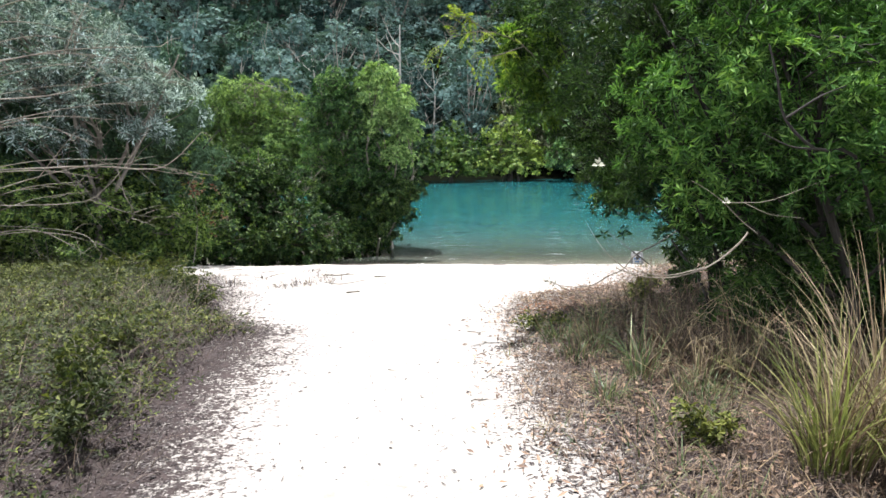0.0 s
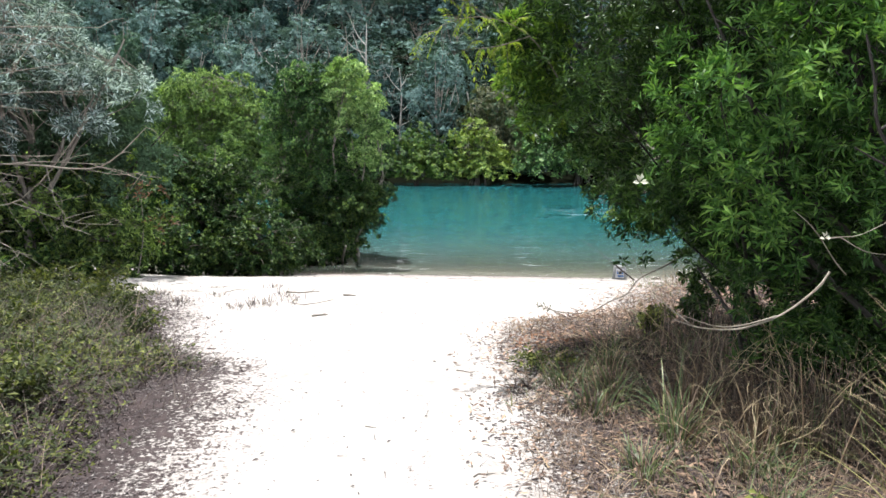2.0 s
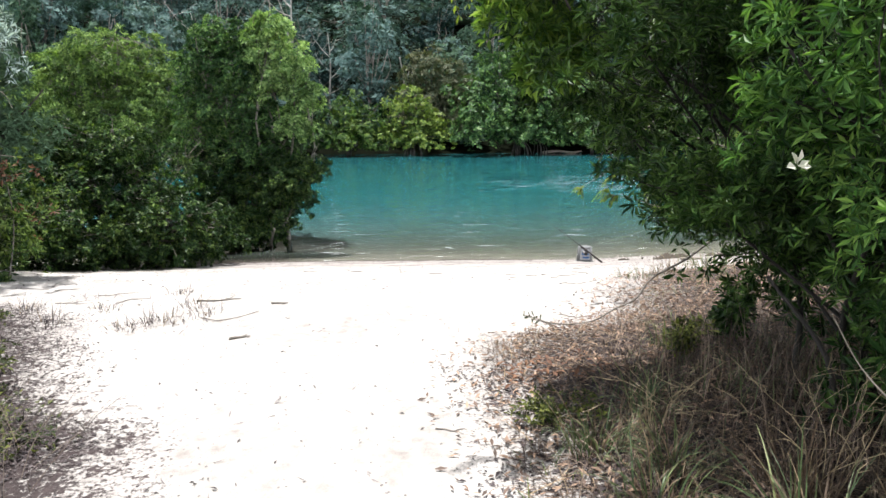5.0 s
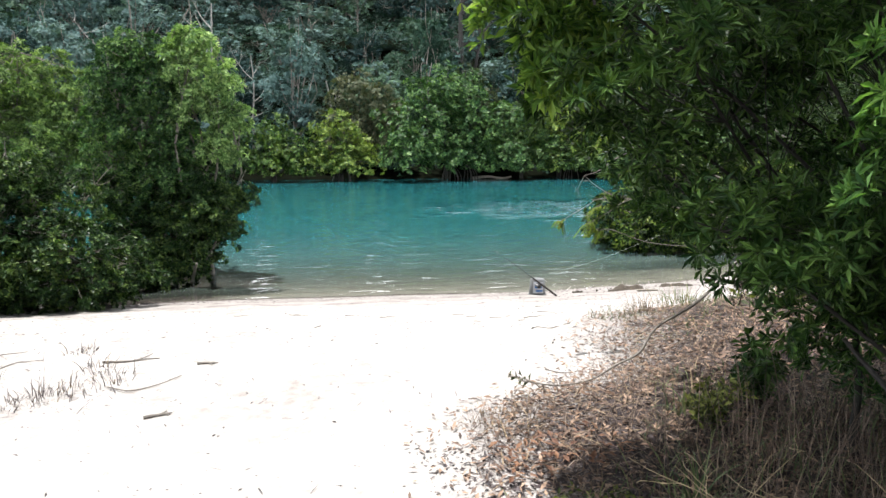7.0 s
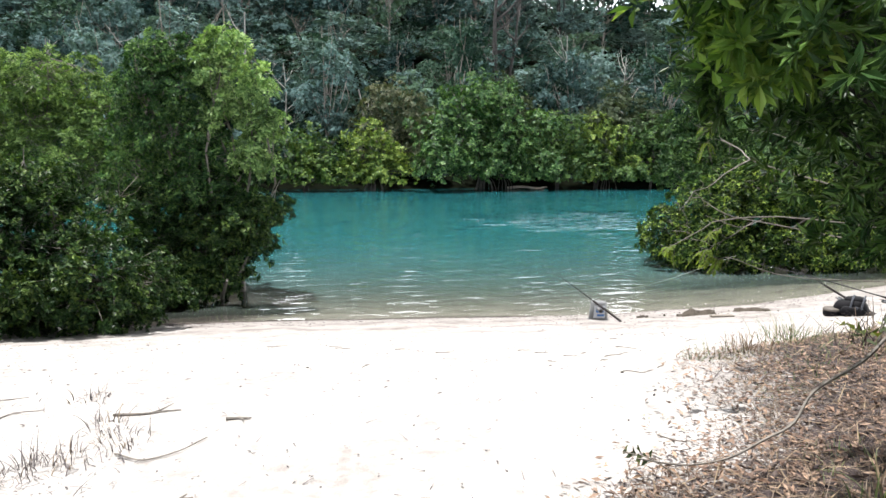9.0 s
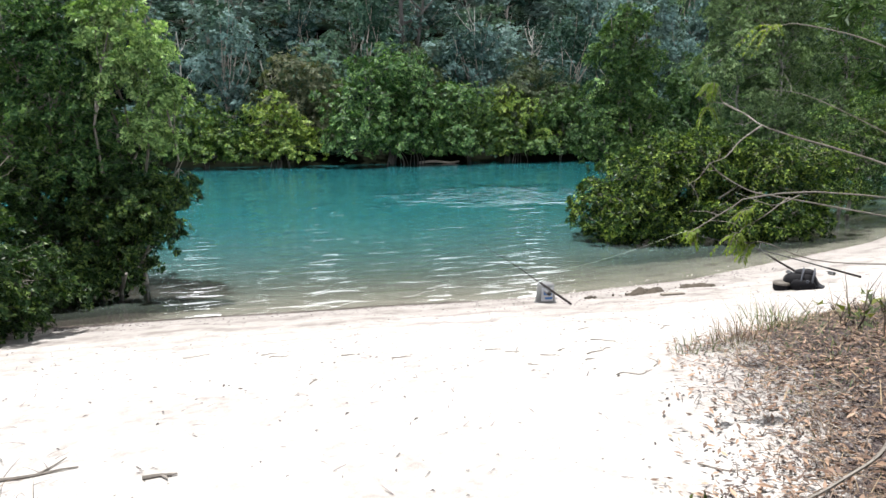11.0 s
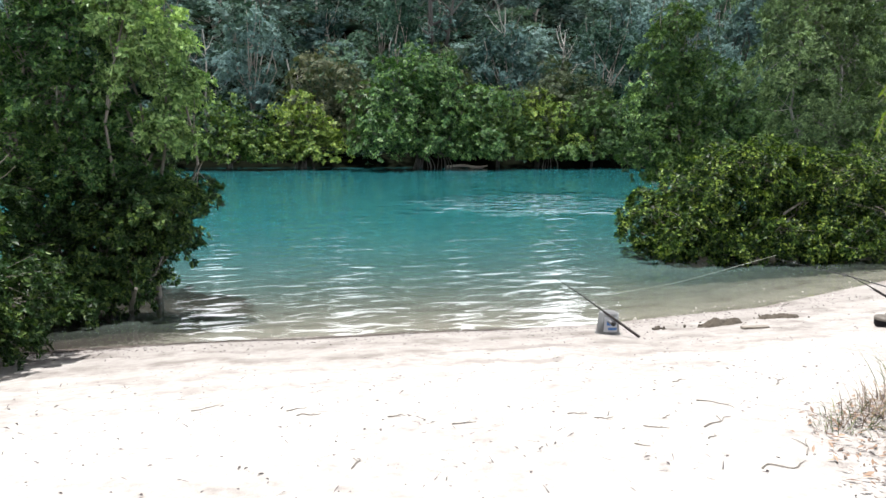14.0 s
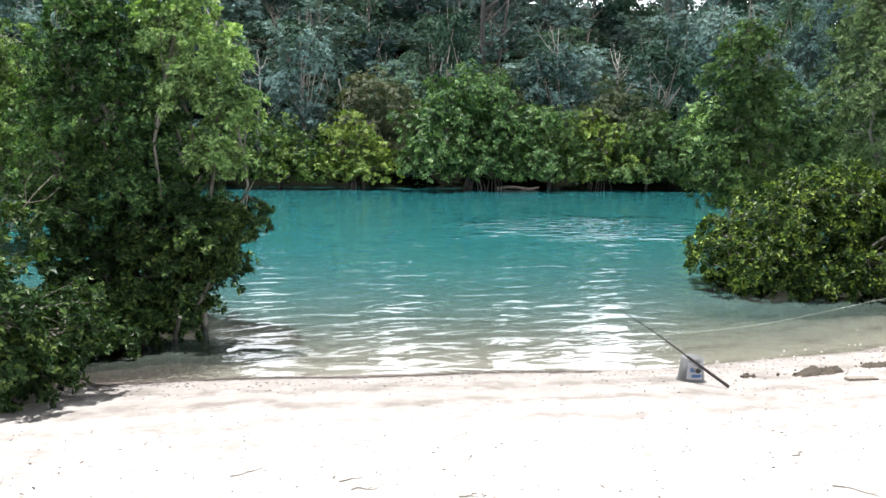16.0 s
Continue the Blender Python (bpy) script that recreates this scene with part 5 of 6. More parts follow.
def small_shrub(x, y, h, w, seed, label, mat=WEED, size=0.05):
    r = np.random.RandomState(seed)
    root = thing("small_shrub", label, "shrub", (x, y, zat(x, y)), "small shrubs beside the path")
    tips, outs = [], []
    for _ in range(9):
        a, q = r.uniform(0, 6.28), r.uniform(0.3, 1) * w
        end = np.array([q * math.cos(a), q * math.sin(a), h * r.uniform(0.6, 1)])
        line = curve_points([(0, 0, -0.03), end * [0.35, 0.35, 0.6], end], 7)
        part("stem", tube(line, 0.006, 0.002, 4), BARK_GREY, root)
        for p in line[2:]:
            for _ in range(3):
                tips.append(p + r.normal(0, 0.03, 3))
                outs.append(np.array([math.cos(a) * 0.5, math.sin(a) * 0.5, 0.8]) + r.normal(0, 0.4, 3))
    part("foliage", rosettes(r, np.array(tips), np.array(outs), 5, size, 0.48, (35, 95)), mat, root)


for k, (x, y, h, w, lab, m, sz) in enumerate([(-2.05, 3.9, 0.4, 0.3, "bright green leafy shrub beside the path", WEED, 0.05), (-2.3, 4.5, 0.45, 0.3, "bright green leafy shrub among dry stems", WEED, 0.05), (-2.5, 5.6, 0.4, 0.35, "yellow-green leafy shrub among dry stems", WEED, 0.05),
                                              (-2.5, 7.4, 0.2, 0.3, "small green shrub at the edge of the sand", WEED, 0.045), (-2.9, 8.2, 0.17, 0.35, "small green shrub at the edge of the sand", WEED, 0.045), (-3.3, 8.8, 0.17, 0.35, "small green shrub at the edge of the sand", WEED, 0.05), (-3.6, 7.4, 0.22, 0.4, "green shrub among weeds", WEED, 0.05),
                                              (-4.2, 9.4, 0.2, 0.5, "green shrub among weeds", WEED, 0.055), (-3.9, 10.0, 0.2, 0.5, "green shrub at the edge of the sand", WEED, 0.055), (-4.9, 10.0, 0.35, 0.5, "green shrub in front of darker bushes", LEAF_MANGROVE, 0.06), (-5.6, 10.4, 0.6, 0.6, "green shrub in front of darker bushes", LEAF_MANGROVE, 0.06),
                                              (0.85, 6.25, 0.12, 0.28, "low grey-green mat-forming plant on the sand", WEED, 0.035), (1.97, 6.95, 0.26, 0.16, "young green sapling under the tree", WEED, 0.045), (2.45, 7.2, 0.35, 0.22, "dark leafy shoot under the tree", LEAF_WATTLE, 0.07), (1.3, 3.7, 0.2, 0.2, "short green plant in the straw", WEED, 0.04), (2.5, 3.9, 0.35, 0.2, "green leafy plant beside the tall grass", WEED, 0.06),
                                              (3.4, 5.6, 0.6, 0.4, "young green wattle shrub under the tree", LEAF_WATTLE, 0.08)]):
    small_shrub(x, y, h, w, 300 + k, lab, m, sz)

# ---- branches and sticks ----
def stick(pts, r0, r1, label, name="stick", mat=BARK_GREY, group="sticks on the sand"):
    c = np.mean(pts, 0)
    root = thing(name, label, "stick", c, group)
    part("stem", tube(curve_points(np.array(pts) - c, 4 * len(pts)), r0, r1, 5, 0.12, rng), mat, root)
    return root


def lying(x, y, length, az, bend=0.1, r=0.008, label="thin grey stick lying on white sand"):
    d = np.array([math.cos(az), math.sin(az)])
    s = np.array([-d[1], d[0]])
    pts = []
    for u in (-0.5, -0.22, 0.05, 0.3, 0.5):
        p = np.array([x, y]) + d * u * length + s * rng.normal(0, 0.55) * bend * length
        pts.append((p[0], p[1], zat(*p) + r * 0.7 + 0.004 * rng.uniform()))
    root = stick(pts, r, r * 0.4, label)
    if length > 0.11:
        a = np.array(pts[2])
        e = a[:2] + (d * rng.uniform(0.5, 1) + s * rng.choice([-1, 1]) * rng.uniform(0.4, 0.9)) * length * 0.35
        fork = np.array([a, (*((a[:2] + e) / 2 + rng.normal(0, 0.01, 2)), a[2]), (*e, zat(*e) + r * 0.6 + 0.005)])
        part("side_twig", tube(curve_points(fork - np.mean(pts, 0), 6), r * 0.6, r * 0.3, 5), BARK_GREY, root)


stick([(-1.36, 8.75, zat(-1.36, 8.75) + 0.012), (-1.2, 8.62, zat(-1.2, 8.62) + 0.01), (-1.03, 8.68, zat(-1.03, 8.68) + 0.012), (-0.9, 8.86, zat(-0.9, 8.86) + 0.012)], 0.006, 0.003, "long curved grey stick lying on white sand")
lying(-1.30, 9.41, 0.40, 0.05, 0.06, 0.010, "forked grey stick lying on white sand")
lying(-0.74, 9.16, 0.15, -0.1, 0.04, 0.012, "short dark stick lying on white sand")
lying(-0.98, 8.12, 0.16, 0.1, 0.05, 0.012, "short dark stick lying on white sand")
for x, y, l, a in [(0.12, 11.37, 0.17, -0.15), (2.69, 10.64, 0.22, -0.5), (1.82, 10.63, 0.15, -0.3), (2.39, 10.28, 0.24, 0.15), (2.16, 10.07, 0.12, 0.4), (1.98, 10.33, 0.12, -0.9), (1.69, 10.06, 0.10, -1.2), (0.96, 10.8, 0.12, 0.0), (0.62, 11.12, 0.13, 0.1), (0.07, 11.56, 0.12, 0.2), (1.71, 10.75, 0.16, -0.7), (0.21, 10.38, 0.12, 1.0), (2.19, 10.51, 0.10, 0.1),
                   (-0.5, 11.9, 0.2, 0.9), (-2.3, 9.9, 0.3, 0.1), (-2.6, 9.5, 0.35, 0.05), (-2.1, 9.55, 0.25, 0.2), (-2.9, 10.3, 0.3, -0.1), (2.9, 11.3, 0.2, 0.1), (3.6, 11.0, 0.25, 0.3), (2.3, 8.9, 0.3, 0.5), (1.7, 8.25, 0.25, -0.4), (2.2, 9.6, 0.25, 0.7), (2.5, 9.75, 0.22, 0.2), (0.3, 6.3, 0.14, 0.5), (-0.4, 5.25, 0.08, -0.6), (0.2, 4.6, 0.1, 0.3)]:
    lying(x, y, l * rng.uniform(0.8, 1.3), a + rng.normal(0, 0.4), 0.13, 0.0045)
stick([(2.9, 7.9, 1.75), (2.45, 7.75, 1.48), (2.14, 7.75, 1.32), (2.0, 7.72, 1.17), (1.84, 7.72, 1.10), (1.68, 7.78, 0.99), (1.45, 7.8, 0.97), (1.2, 7.82, 1.02)], 0.011, 0.004, "long crooked dead branch drooping from the wattle to the sand", "fallen_branch", BARK_GREY, "dead branches beside the path")
sprig = thing("leafy_twig", "small broken twig with green leaves on the sand", "twig", (1.28, 7.83, zat(1.28, 7.83)))
part("stem", tube(curve_points([(0.12, -0.02, 0.02), (0.0, 0.0, 0.1), (-0.14, 0.02, 0.14)], 6), 0.005, 0.003, 4), DEADWOOD, sprig)
part("foliage", rosettes(rng, np.array([(-0.02, 0, 0.1), (-0.05, 0.01, 0.12), (-0.09, 0.0, 0.13), (-0.13, 0.02, 0.14)]), np.array([(-1, 0, 0.5)] * 4), 4, 0.05, 0.5), WEED, sprig)

# bare vine-like branch hanging before the wattle
vine = thing("bare_branch", "bleached bare branch curving out of the wattle", "branch", (1.4, 4.35, 1.77), "dead branches beside the path")
for pts, r in (([(1.78, 4.32, 2.02), (1.7, 4.28, 1.95), (1.55, 4.27, 1.84), (1.36, 4.22, 1.79), (1.23, 4.19, 1.785), (1.08, 4.14, 1.81), (0.95, 4.1, 1.86)], 0.013), ([(1.5, 4.26, 1.825), (1.3, 4.2, 1.80), (1.15, 4.15, 1.815), (1.0, 4.12, 1.87)], 0.009), ([(1.02, 4.12, 1.84), (0.92, 4.15, 1.92), (0.86, 4.2, 2.0), (0.79, 4.22, 2.12)], 0.006),
               ([(1.78, 4.2, 2.03), (1.62, 4.05, 2.12), (1.446, 3.89, 2.24), (1.3, 3.75, 2.32), (1.166, 3.63, 2.38)], 0.007), ([(1.446, 3.89, 2.24), (1.6, 4.0, 2.23), (1.85, 4.2, 2.22), (2.3, 4.5, 2.3)], 0.007), ([(1.6, 4.0, 2.23), (1.8, 4.1, 2.15), (2.1, 4.3, 2.1)], 0.006)):
    part("limb", tube(curve_points(np.array(pts) - [1.4, 4.35, 1.77], 18), r * 0.5, r * 0.2, 6, 0.1, rng), DEADWOOD, vine)
stick([(1.72, 4.3, zat(1.72, 4.3)), (1.70, 4.3, 1.3), (1.66, 4.3, 1.62)], 0.005, 0.003, "upright dry grass stalk", "dry_stalk", STRAW, "dead branches beside the path")
stick([(1.9, 3.6, 1.25), (2.2, 3.7, 1.32), (2.6, 3.9, 1.2)], 0.006, 0.004, "bent dry grass stalk", "dry_stalk", STRAW, "dead branches beside the path")
stick([(1.55, 3.9, zat(1.55, 3.9)), (1.62, 3.9, 1.25), (1.72, 3.92, 1.52)], 0.005, 0.003, "upright dry grass stalk", "dry_stalk", STRAW, "dead branches beside the path")

# leafless twiggy shrubs standing in the tangle beside the path
def twiggy_shrub(x, y, high, stems, seed, label):
    r = np.random.RandomState(seed)
    z = zat(x, y)
    root = thing("dead_shrub", label, "shrub", (x, y, z), "leafless shrubs beside the path")
    for k in range(stems):
        a, out = r.uniform(0, 6.28), high * r.uniform(0.35, 1.1)
        tip = np.array([math.cos(a) * out, math.sin(a) * out * 0.7, high * r.uniform(0.55, 1.0)])
        foot = np.array([math.cos(a), math.sin(a), 0]) * 0.05 - [0, 0, 0.04]
        line = curve_points([foot, tip * [0.35, 0.35, 0.5] + r.normal(0, 0.04, 3), tip * [0.75, 0.75, 0.9] + r.normal(0, 0.05, 3), tip - [0, 0, 0.10 * high * r.uniform(0, 1)]], 12)
        rad = r.uniform(0.0022, 0.0038)
        stem = part("stem", tube(line, rad, rad * 0.35, 5, 0.1, r), BLEACHED if k % 3 else TANGLE, root)
        for j in (4, 6, 8, 10):
            d = unit(line[j] - line[j - 1]) + r.normal(0, 0.7, 3)
            q = line[j] + d * high * r.uniform(0.12, 0.3)
            part("twig", tube(curve_points([line[j], (line[j] + q) / 2 + r.normal(0, 0.025, 3), q], 6), rad * 0.6, 0.0011, 4), BLEACHED, stem)


for x, y, high, stems, sd in ((1.25, 5.9, 0.42, 8, 901), (1.65, 5.2, 0.55, 10, 902), (1.95, 4.6, 0.5, 8, 903), (1.45, 4.4, 0.40, 8, 905), (2.3, 5.0, 0.55, 7, 906)):
    twiggy_shrub(x, y, high, stems, sd, "leafless pale-twigged shrub in dry grass under the tree")

# added dark foliage for the shaded gaps and greener lower part of the silvery wattle
tree_at(-5.6, 12.1, [(-4.5, 12.0, 2.9, 0.9, 0.7, 0.7), (-5.4, 12.1, 3.3, 1.1, 0.8, 0.8), (-6.6, 12.2, 3.6, 1.3, 0.9, 0.9), (-5.0, 11.8, 2.2, 1.1, 0.7, 0.6), (-6.3, 11.8, 2.5, 1.2, 0.7, 0.8), (-7.6, 12.0, 2.9, 1.2, 0.9, 1.0), (-3.95, 12.0, 2.35, 0.6, 0.6, 0.45)],
        name="coastal_tree", label="dark green foliage core filling the silvery wattle's shaded gaps", category="tree", leaf=LEAF_DEEP, bark=BARK_DARK, size=0.10, slim=0.4, per=8, seed=34, stems=3, trunk=0.06, clump=50, bunch=7, twig_share=0.06)

# dead shrub by the silvery wattle
DX, DY = -7.2, 9.4
dead = thing("dead_tree", "leafless grey tree with long bare branches", "tree", (DX, DY, zat(DX, DY)))
off = np.array([DX, DY, zat(DX, DY)])
part("trunk", tube(curve_points([(0, 0, -0.2), (0.1, 0, 1.0), (0.6, -0.1, 2.0), (0.9, -0.1, 3.2)], 12), 0.06, 0.03, 8, 0.08, rng), DEADWOOD, dead)
for pts, r in (([(-6.6, 9.4, 2.3), (-4.9, 9.0, 2.35), (-4.14, 9, 2.36), (-3.5, 9, 2.31), (-3.2, 9, 2.42), (-2.85, 9, 2.75)], 0.030), ([(-3.9, 9, 2.34), (-3.82, 8.95, 2.0), (-3.72, 8.95, 1.8), (-3.85, 9, 1.65)], 0.012), ([(-3.5, 9, 2.31), (-3.2, 9.05, 2.25), (-2.9, 9.0, 2.28)], 0.010),
               ([(-6.4, 9.4, 3.2), (-4.8, 9, 3.2), (-4.17, 9, 3.31), (-3.6, 9.1, 3.42)], 0.022), ([(-6.3, 9.4, 3.5), (-4.75, 9, 3.7), (-4.07, 9, 3.76), (-3.3, 9.1, 3.78)], 0.022), ([(-4.17, 9, 3.31), (-3.9, 8.9, 3.6), (-3.7, 8.9, 3.9)], 0.012), ([(-4.4, 9, 3.72), (-4.2, 9, 4.1), (-3.9, 9.0, 4.5)], 0.014),
               ([(-6.7, 9.4, 1.9), (-4.6, 9.1, 1.9), (-4.1, 9.1, 2.1), (-3.7, 9.1, 2.55), (-3.5, 9.1, 2.85)], 0.018), ([(-4.3, 9.05, 1.95), (-3.7, 9, 1.75), (-3.2, 9.1, 1.7)], 0.010), ([(-6.8, 9.3, 1.7), (-4.5, 8.8, 1.6), (-4.0, 8.6, 1.35)], 0.012), ([(-5.0, 9.2, 2.2), (-4.5, 9.1, 2.7), (-4.2, 9.1, 3.0)], 0.012)):
    line = curve_points(np.array(pts) - off, 14)
    limb = part("limb", tube(line, r * 0.55, r * 0.15, 6, 0.1, rng), DEADWOOD, dead)
    for j in range(5, 14, 2):
        q = line[j] + rng.normal((0.12, 0, -0.02), (0.15, 0.1, 0.14))
        part("twig", tube(curve_points([line[j], (line[j] + q) / 2 + rng.normal(0, 0.03, 3), q], 6), 0.004, 0.0015, 4), DEADWOOD, limb)

r = np.random.RandomState(45)
for k in range(16):
    z = 1.3 + 2.9 * k / 15 + r.uniform(-0.1, 0.1)
    a = np.array([-6.5 + r.uniform(-0.2, 0.3), 9.3, max(z - 0.2, 1.4)])
    e = np.array([r.uniform(-4.4, -3.3), r.uniform(8.9, 9.6), z + r.uniform(-0.3, 0.35)])
    m = a + (e - a) * 0.6 + [0, 0, r.uniform(0.05, 0.3)]
    line = curve_points(np.array([a, m, e]) - off, 14)
    limb = part("limb", tube(line, r.uniform(0.007, 0.013), 0.003, 6, 0.1, r), DEADWOOD, dead)
    for j in range(6, 14, 2):
        q = line[j] + r.normal((0.16, 0, -0.05), (0.16, 0.1, 0.16))
        part("twig", tube(curve_points([line[j], (line[j] + q) / 2 + r.normal(0, 0.03, 3), q], 6), 0.004, 0.0015, 4), DEADWOOD, limb)

rust = thing("rusty_shrub", "shrub with reddish dying leaves beside green bushes", "shrub", (-3.9, 11.4, zat(-3.9, 11.4)))
part("stem", tube(curve_points([(0, 0, -0.1), (0.1, 0.1, 0.6), (0.2, -0.2, 1.2)], 8), 0.010, 0.004, 6), BARK_GREY, rust)
tp = np.concatenate([rng.normal((0.2, -0.2, 1.25), (0.18, 0.15, 0.08), (9, 3)), rng.normal((0.35, 0, 0.7), (0.2, 0.15, 0.12), (9, 3))])
part("foliage", rosettes(rng, tp, rng.normal((0, 0, 0.5), 0.6, (len(tp), 3)), 6, 0.07, 0.4), RUST_LEAF, rust)
part("green_foliage", rosettes(rng, rng.normal((0.25, -0.1, 1.0), (0.35, 0.25, 0.35), (90, 3)), rng.normal((0, 0, 0.6), 0.5, (90, 3)), 6, 0.07, 0.42), LEAF_YELLOW, rust)

# bleached dead branch in the left mangrove
snag = thing("dead_branch", "bleached dead branch sticking out of the mangrove", "branch", (-3.0, 16.3, 1.3))
for pts, r in (([(-0.35, 0.3, -0.35), (0.0, 0.0, 0.0), (0.3, -0.1, 0.45), (0.55, 0.0, 0.75)], 0.011), ([(0.3, -0.1, 0.45), (0.3, -0.1, 0.65), (0.4, -0.1, 0.8)], 0.006), ([(0.0, 0.0, 0.0), (0.15, -0.1, 0.3), (0.1, -0.1, 0.55)], 0.006), ([(0.3, -0.1, 0.45), (0.5, -0.15, 0.5), (0.62, -0.1, 0.62)], 0.005), ([(0.1, -0.05, 0.15), (0.3, -0.2, 0.2), (0.42, -0.2, 0.35)], 0.005)):
    part("limb", tube(curve_points(pts, 9), r, r * 0.4, 6, 0.1, rng), DEADWOOD, snag)


# feathery sprays reaching out of the wattle towards the creek
def feather(r, start, tip, seed_droop=0.15, pairs=9, size=0.035):
    """A pinnate leaf: leaflets in pairs along a thin rib."""
    start, tip = np.array(start), np.array(tip)
    rib = curve_points([start, (start + tip) / 2 + [0, 0, np.linalg.norm(tip - start) * seed_droop], tip], pairs)
    d = unit(np.gradient(rib, axis=0))
    side = unit(np.cross(d, [0, 0, 1.0]))
    base = np.concatenate([rib, rib])
    along = np.concatenate([side * 0.9 + d * 0.5, -side * 0.9 + d * 0.5])
    along[:, 2] -= 0.35
    s = size * r.uniform(0.8, 1.2, len(base))
    return leaves(base, along, np.tile([0, 0, 1.0], (len(base), 1)) + r.normal(0, 0.2, (len(base), 3)), s, s * 0.34), tube(rib, 0.0025, 0.001, 4)


spray = thing("feathery_branch", "slender branching twig with yellow-green feathery leaves at its tips", "branch", (3.6, 8.6, 1.9))
o = np.array([3.6, 8.6, 1.9])
r = np.random.RandomState(88)
ribs, fol = [], []
# (way of the twig, thickness, feathers at its tip, their length, their droop)
for pts, rad, tufts, reach, drop in (
        ([(4.3, 8.0, 1.7), (3.5, 8.9, 2.2), (3.05, 9.25, 2.38), (2.88, 9.35, 2.45), (2.94, 9.55, 2.52), (2.86, 9.68, 2.60)], 0.011, 0, 0.2, 0.1),
        ([(2.94, 9.55, 2.52), (2.86, 9.68, 2.60), (2.84, 9.70, 2.70), (2.78, 9.70, 2.72)], 0.006, 7, 0.11, 0.06),
        ([(2.90, 9.6, 2.56), (2.82, 9.70, 2.60), (2.76, 9.72, 2.57)], 0.004, 3, 0.10, 0.11),
        ([(2.88, 9.35, 2.45), (2.62, 9.25, 2.36), (2.42, 9.15, 2.27), (2.29, 9.13, 2.24)], 0.007, 0, 0.1, 0.1),
        ([(3.4, 8.6, 1.9), (2.75, 8.95, 2.03), (2.49, 9.0, 2.08), (2.36, 9.1, 2.17), (2.29, 9.13, 2.24)], 0.008, 0, 0.1, 0.1),
        ([(2.29, 9.13, 2.24), (2.28, 9.2, 2.15), (2.31, 9.3, 2.11), (2.29, 9.3, 2.09)], 0.004, 0, 0.1, 0.1),
        ([(3.5, 8.3, 2.0), (2.7, 8.65, 2.1), (2.24, 8.75, 2.08), (2.17, 8.8, 2.03), (2.01, 8.85, 1.93), (1.95, 8.85, 1.90)], 0.008, 4, 0.09, 0.05),
        ([(2.45, 8.7, 2.08), (2.30, 8.72, 1.98), (2.20, 8.75, 1.92), (2.17, 8.75, 1.88)], 0.005, 4, 0.09, 0.06),
        ([(2.50, 8.68, 2.09), (2.36, 8.7, 2.04), (2.26, 8.74, 2.06), (2.24, 8.75, 2.0)], 0.004, 3, 0.12, 0.08),
        ([(3.4, 8.4, 1.7), (2.7, 8.65, 1.72), (2.32, 8.72, 1.84), (2.24, 8.75, 1.82)], 0.006, 6, 0.10, 0.05),
        ([(3.2, 8.5, 2.3), (2.8, 8.9, 2.6), (2.62, 9.1, 2.66)], 0.005, 0, 0.1, 0.1),
        ([(3.9, 8.4, 2.4), (3.5, 9.0, 2.9), (3.2, 9.4, 3.08), (3.05, 9.5, 3.06)], 0.008, 5, 0.2, 0.1)):
    line = curve_points(np.array(pts) - o, 14)
    limb = part("limb", tube(line, rad * 0.7, max(rad * 0.28, 0.0016), 6, 0.1, r), BARK_GREY, spray)
    for j in (6, 9, 11):
        q = line[j] + r.normal((-0.04, 0.02, 0.0), (0.06, 0.05, 0.07))
        part("twig", tube(curve_points([line[j], (line[j] + q) / 2 + r.normal(0, 0.015, 3), q], 6), 0.002, 0.001, 4), BARK_GREY, limb)
    for k in range(tufts):
        p = line[13 - k % 3]
        e = p + np.array([-0.5 + r.normal(0, 0.45), r.normal(0, 0.5), 0.25 - k / max(tufts - 1, 1) * 0.6]) * reach - [0, 0, drop]
        lv, rb = feather(r, p, e, 0.25, 10, 0.036)
        fol.append(lv), ribs.append(rb)
part("foliage", merge(fol), LEAF_FEATHER, spray)
tagged(part("leaf_ribs", merge(ribs), BARK_GREY, spray), kind="stuff")


frond = thing("feathery_branch", "pale young frond arching out of the wattle's crown", "branch", (0.9, 6.6, 3.2))
o = np.array([0.9, 6.6, 3.2])
ribs, fol = [], []
for pts in ([(1.0, 6.6, 3.1), (0.75, 6.45, 3.38), (0.43, 6.4, 3.5), (0.15, 6.4, 3.46), (0.0, 6.4, 3.36)], [(0.75, 6.45, 3.38), (0.5, 6.4, 3.3), (0.25, 6.4, 3.27)], [(0.43, 6.4, 3.5), (0.25, 6.35, 3.6), (0.1, 6.35, 3.62)]):
    line = curve_points(np.array(pts) - o, 12)
    part("limb", tube(line, 0.006, 0.002, 5, 0.1, r), BARK_GREY, frond)
    for p in line[3:]:
        e = p + r.normal(0, 0.09, 3) + [-0.05, 0.0, -0.03]
        lv, rb = feather(r, p, e, 0.15, 8, 0.045)
        fol.append(lv), ribs.append(rb)
part("foliage", merge(fol), LEAF_FEATHER, frond)
tagged(part("leaf_ribs", merge(ribs), BARK_GREY, frond), kind="stuff")
for at_, sz in (((0.954, 4.60, 2.43), 0.036), ((1.446, 3.86, 2.25), 0.022)):
    scrap = thing("withered_leaf", "pale withered leaf caught on a wattle twig", "leaf", at_, "withered leaves on the wattle")
    part("blade", rosettes(np.random.RandomState(3), np.zeros((2, 3)), np.array([(0, -0.6, 0.6), (0.3, -0.6, 0.3)]), 4, sz, 0.6, (20, 80)), PALE_SCRAP, scrap)


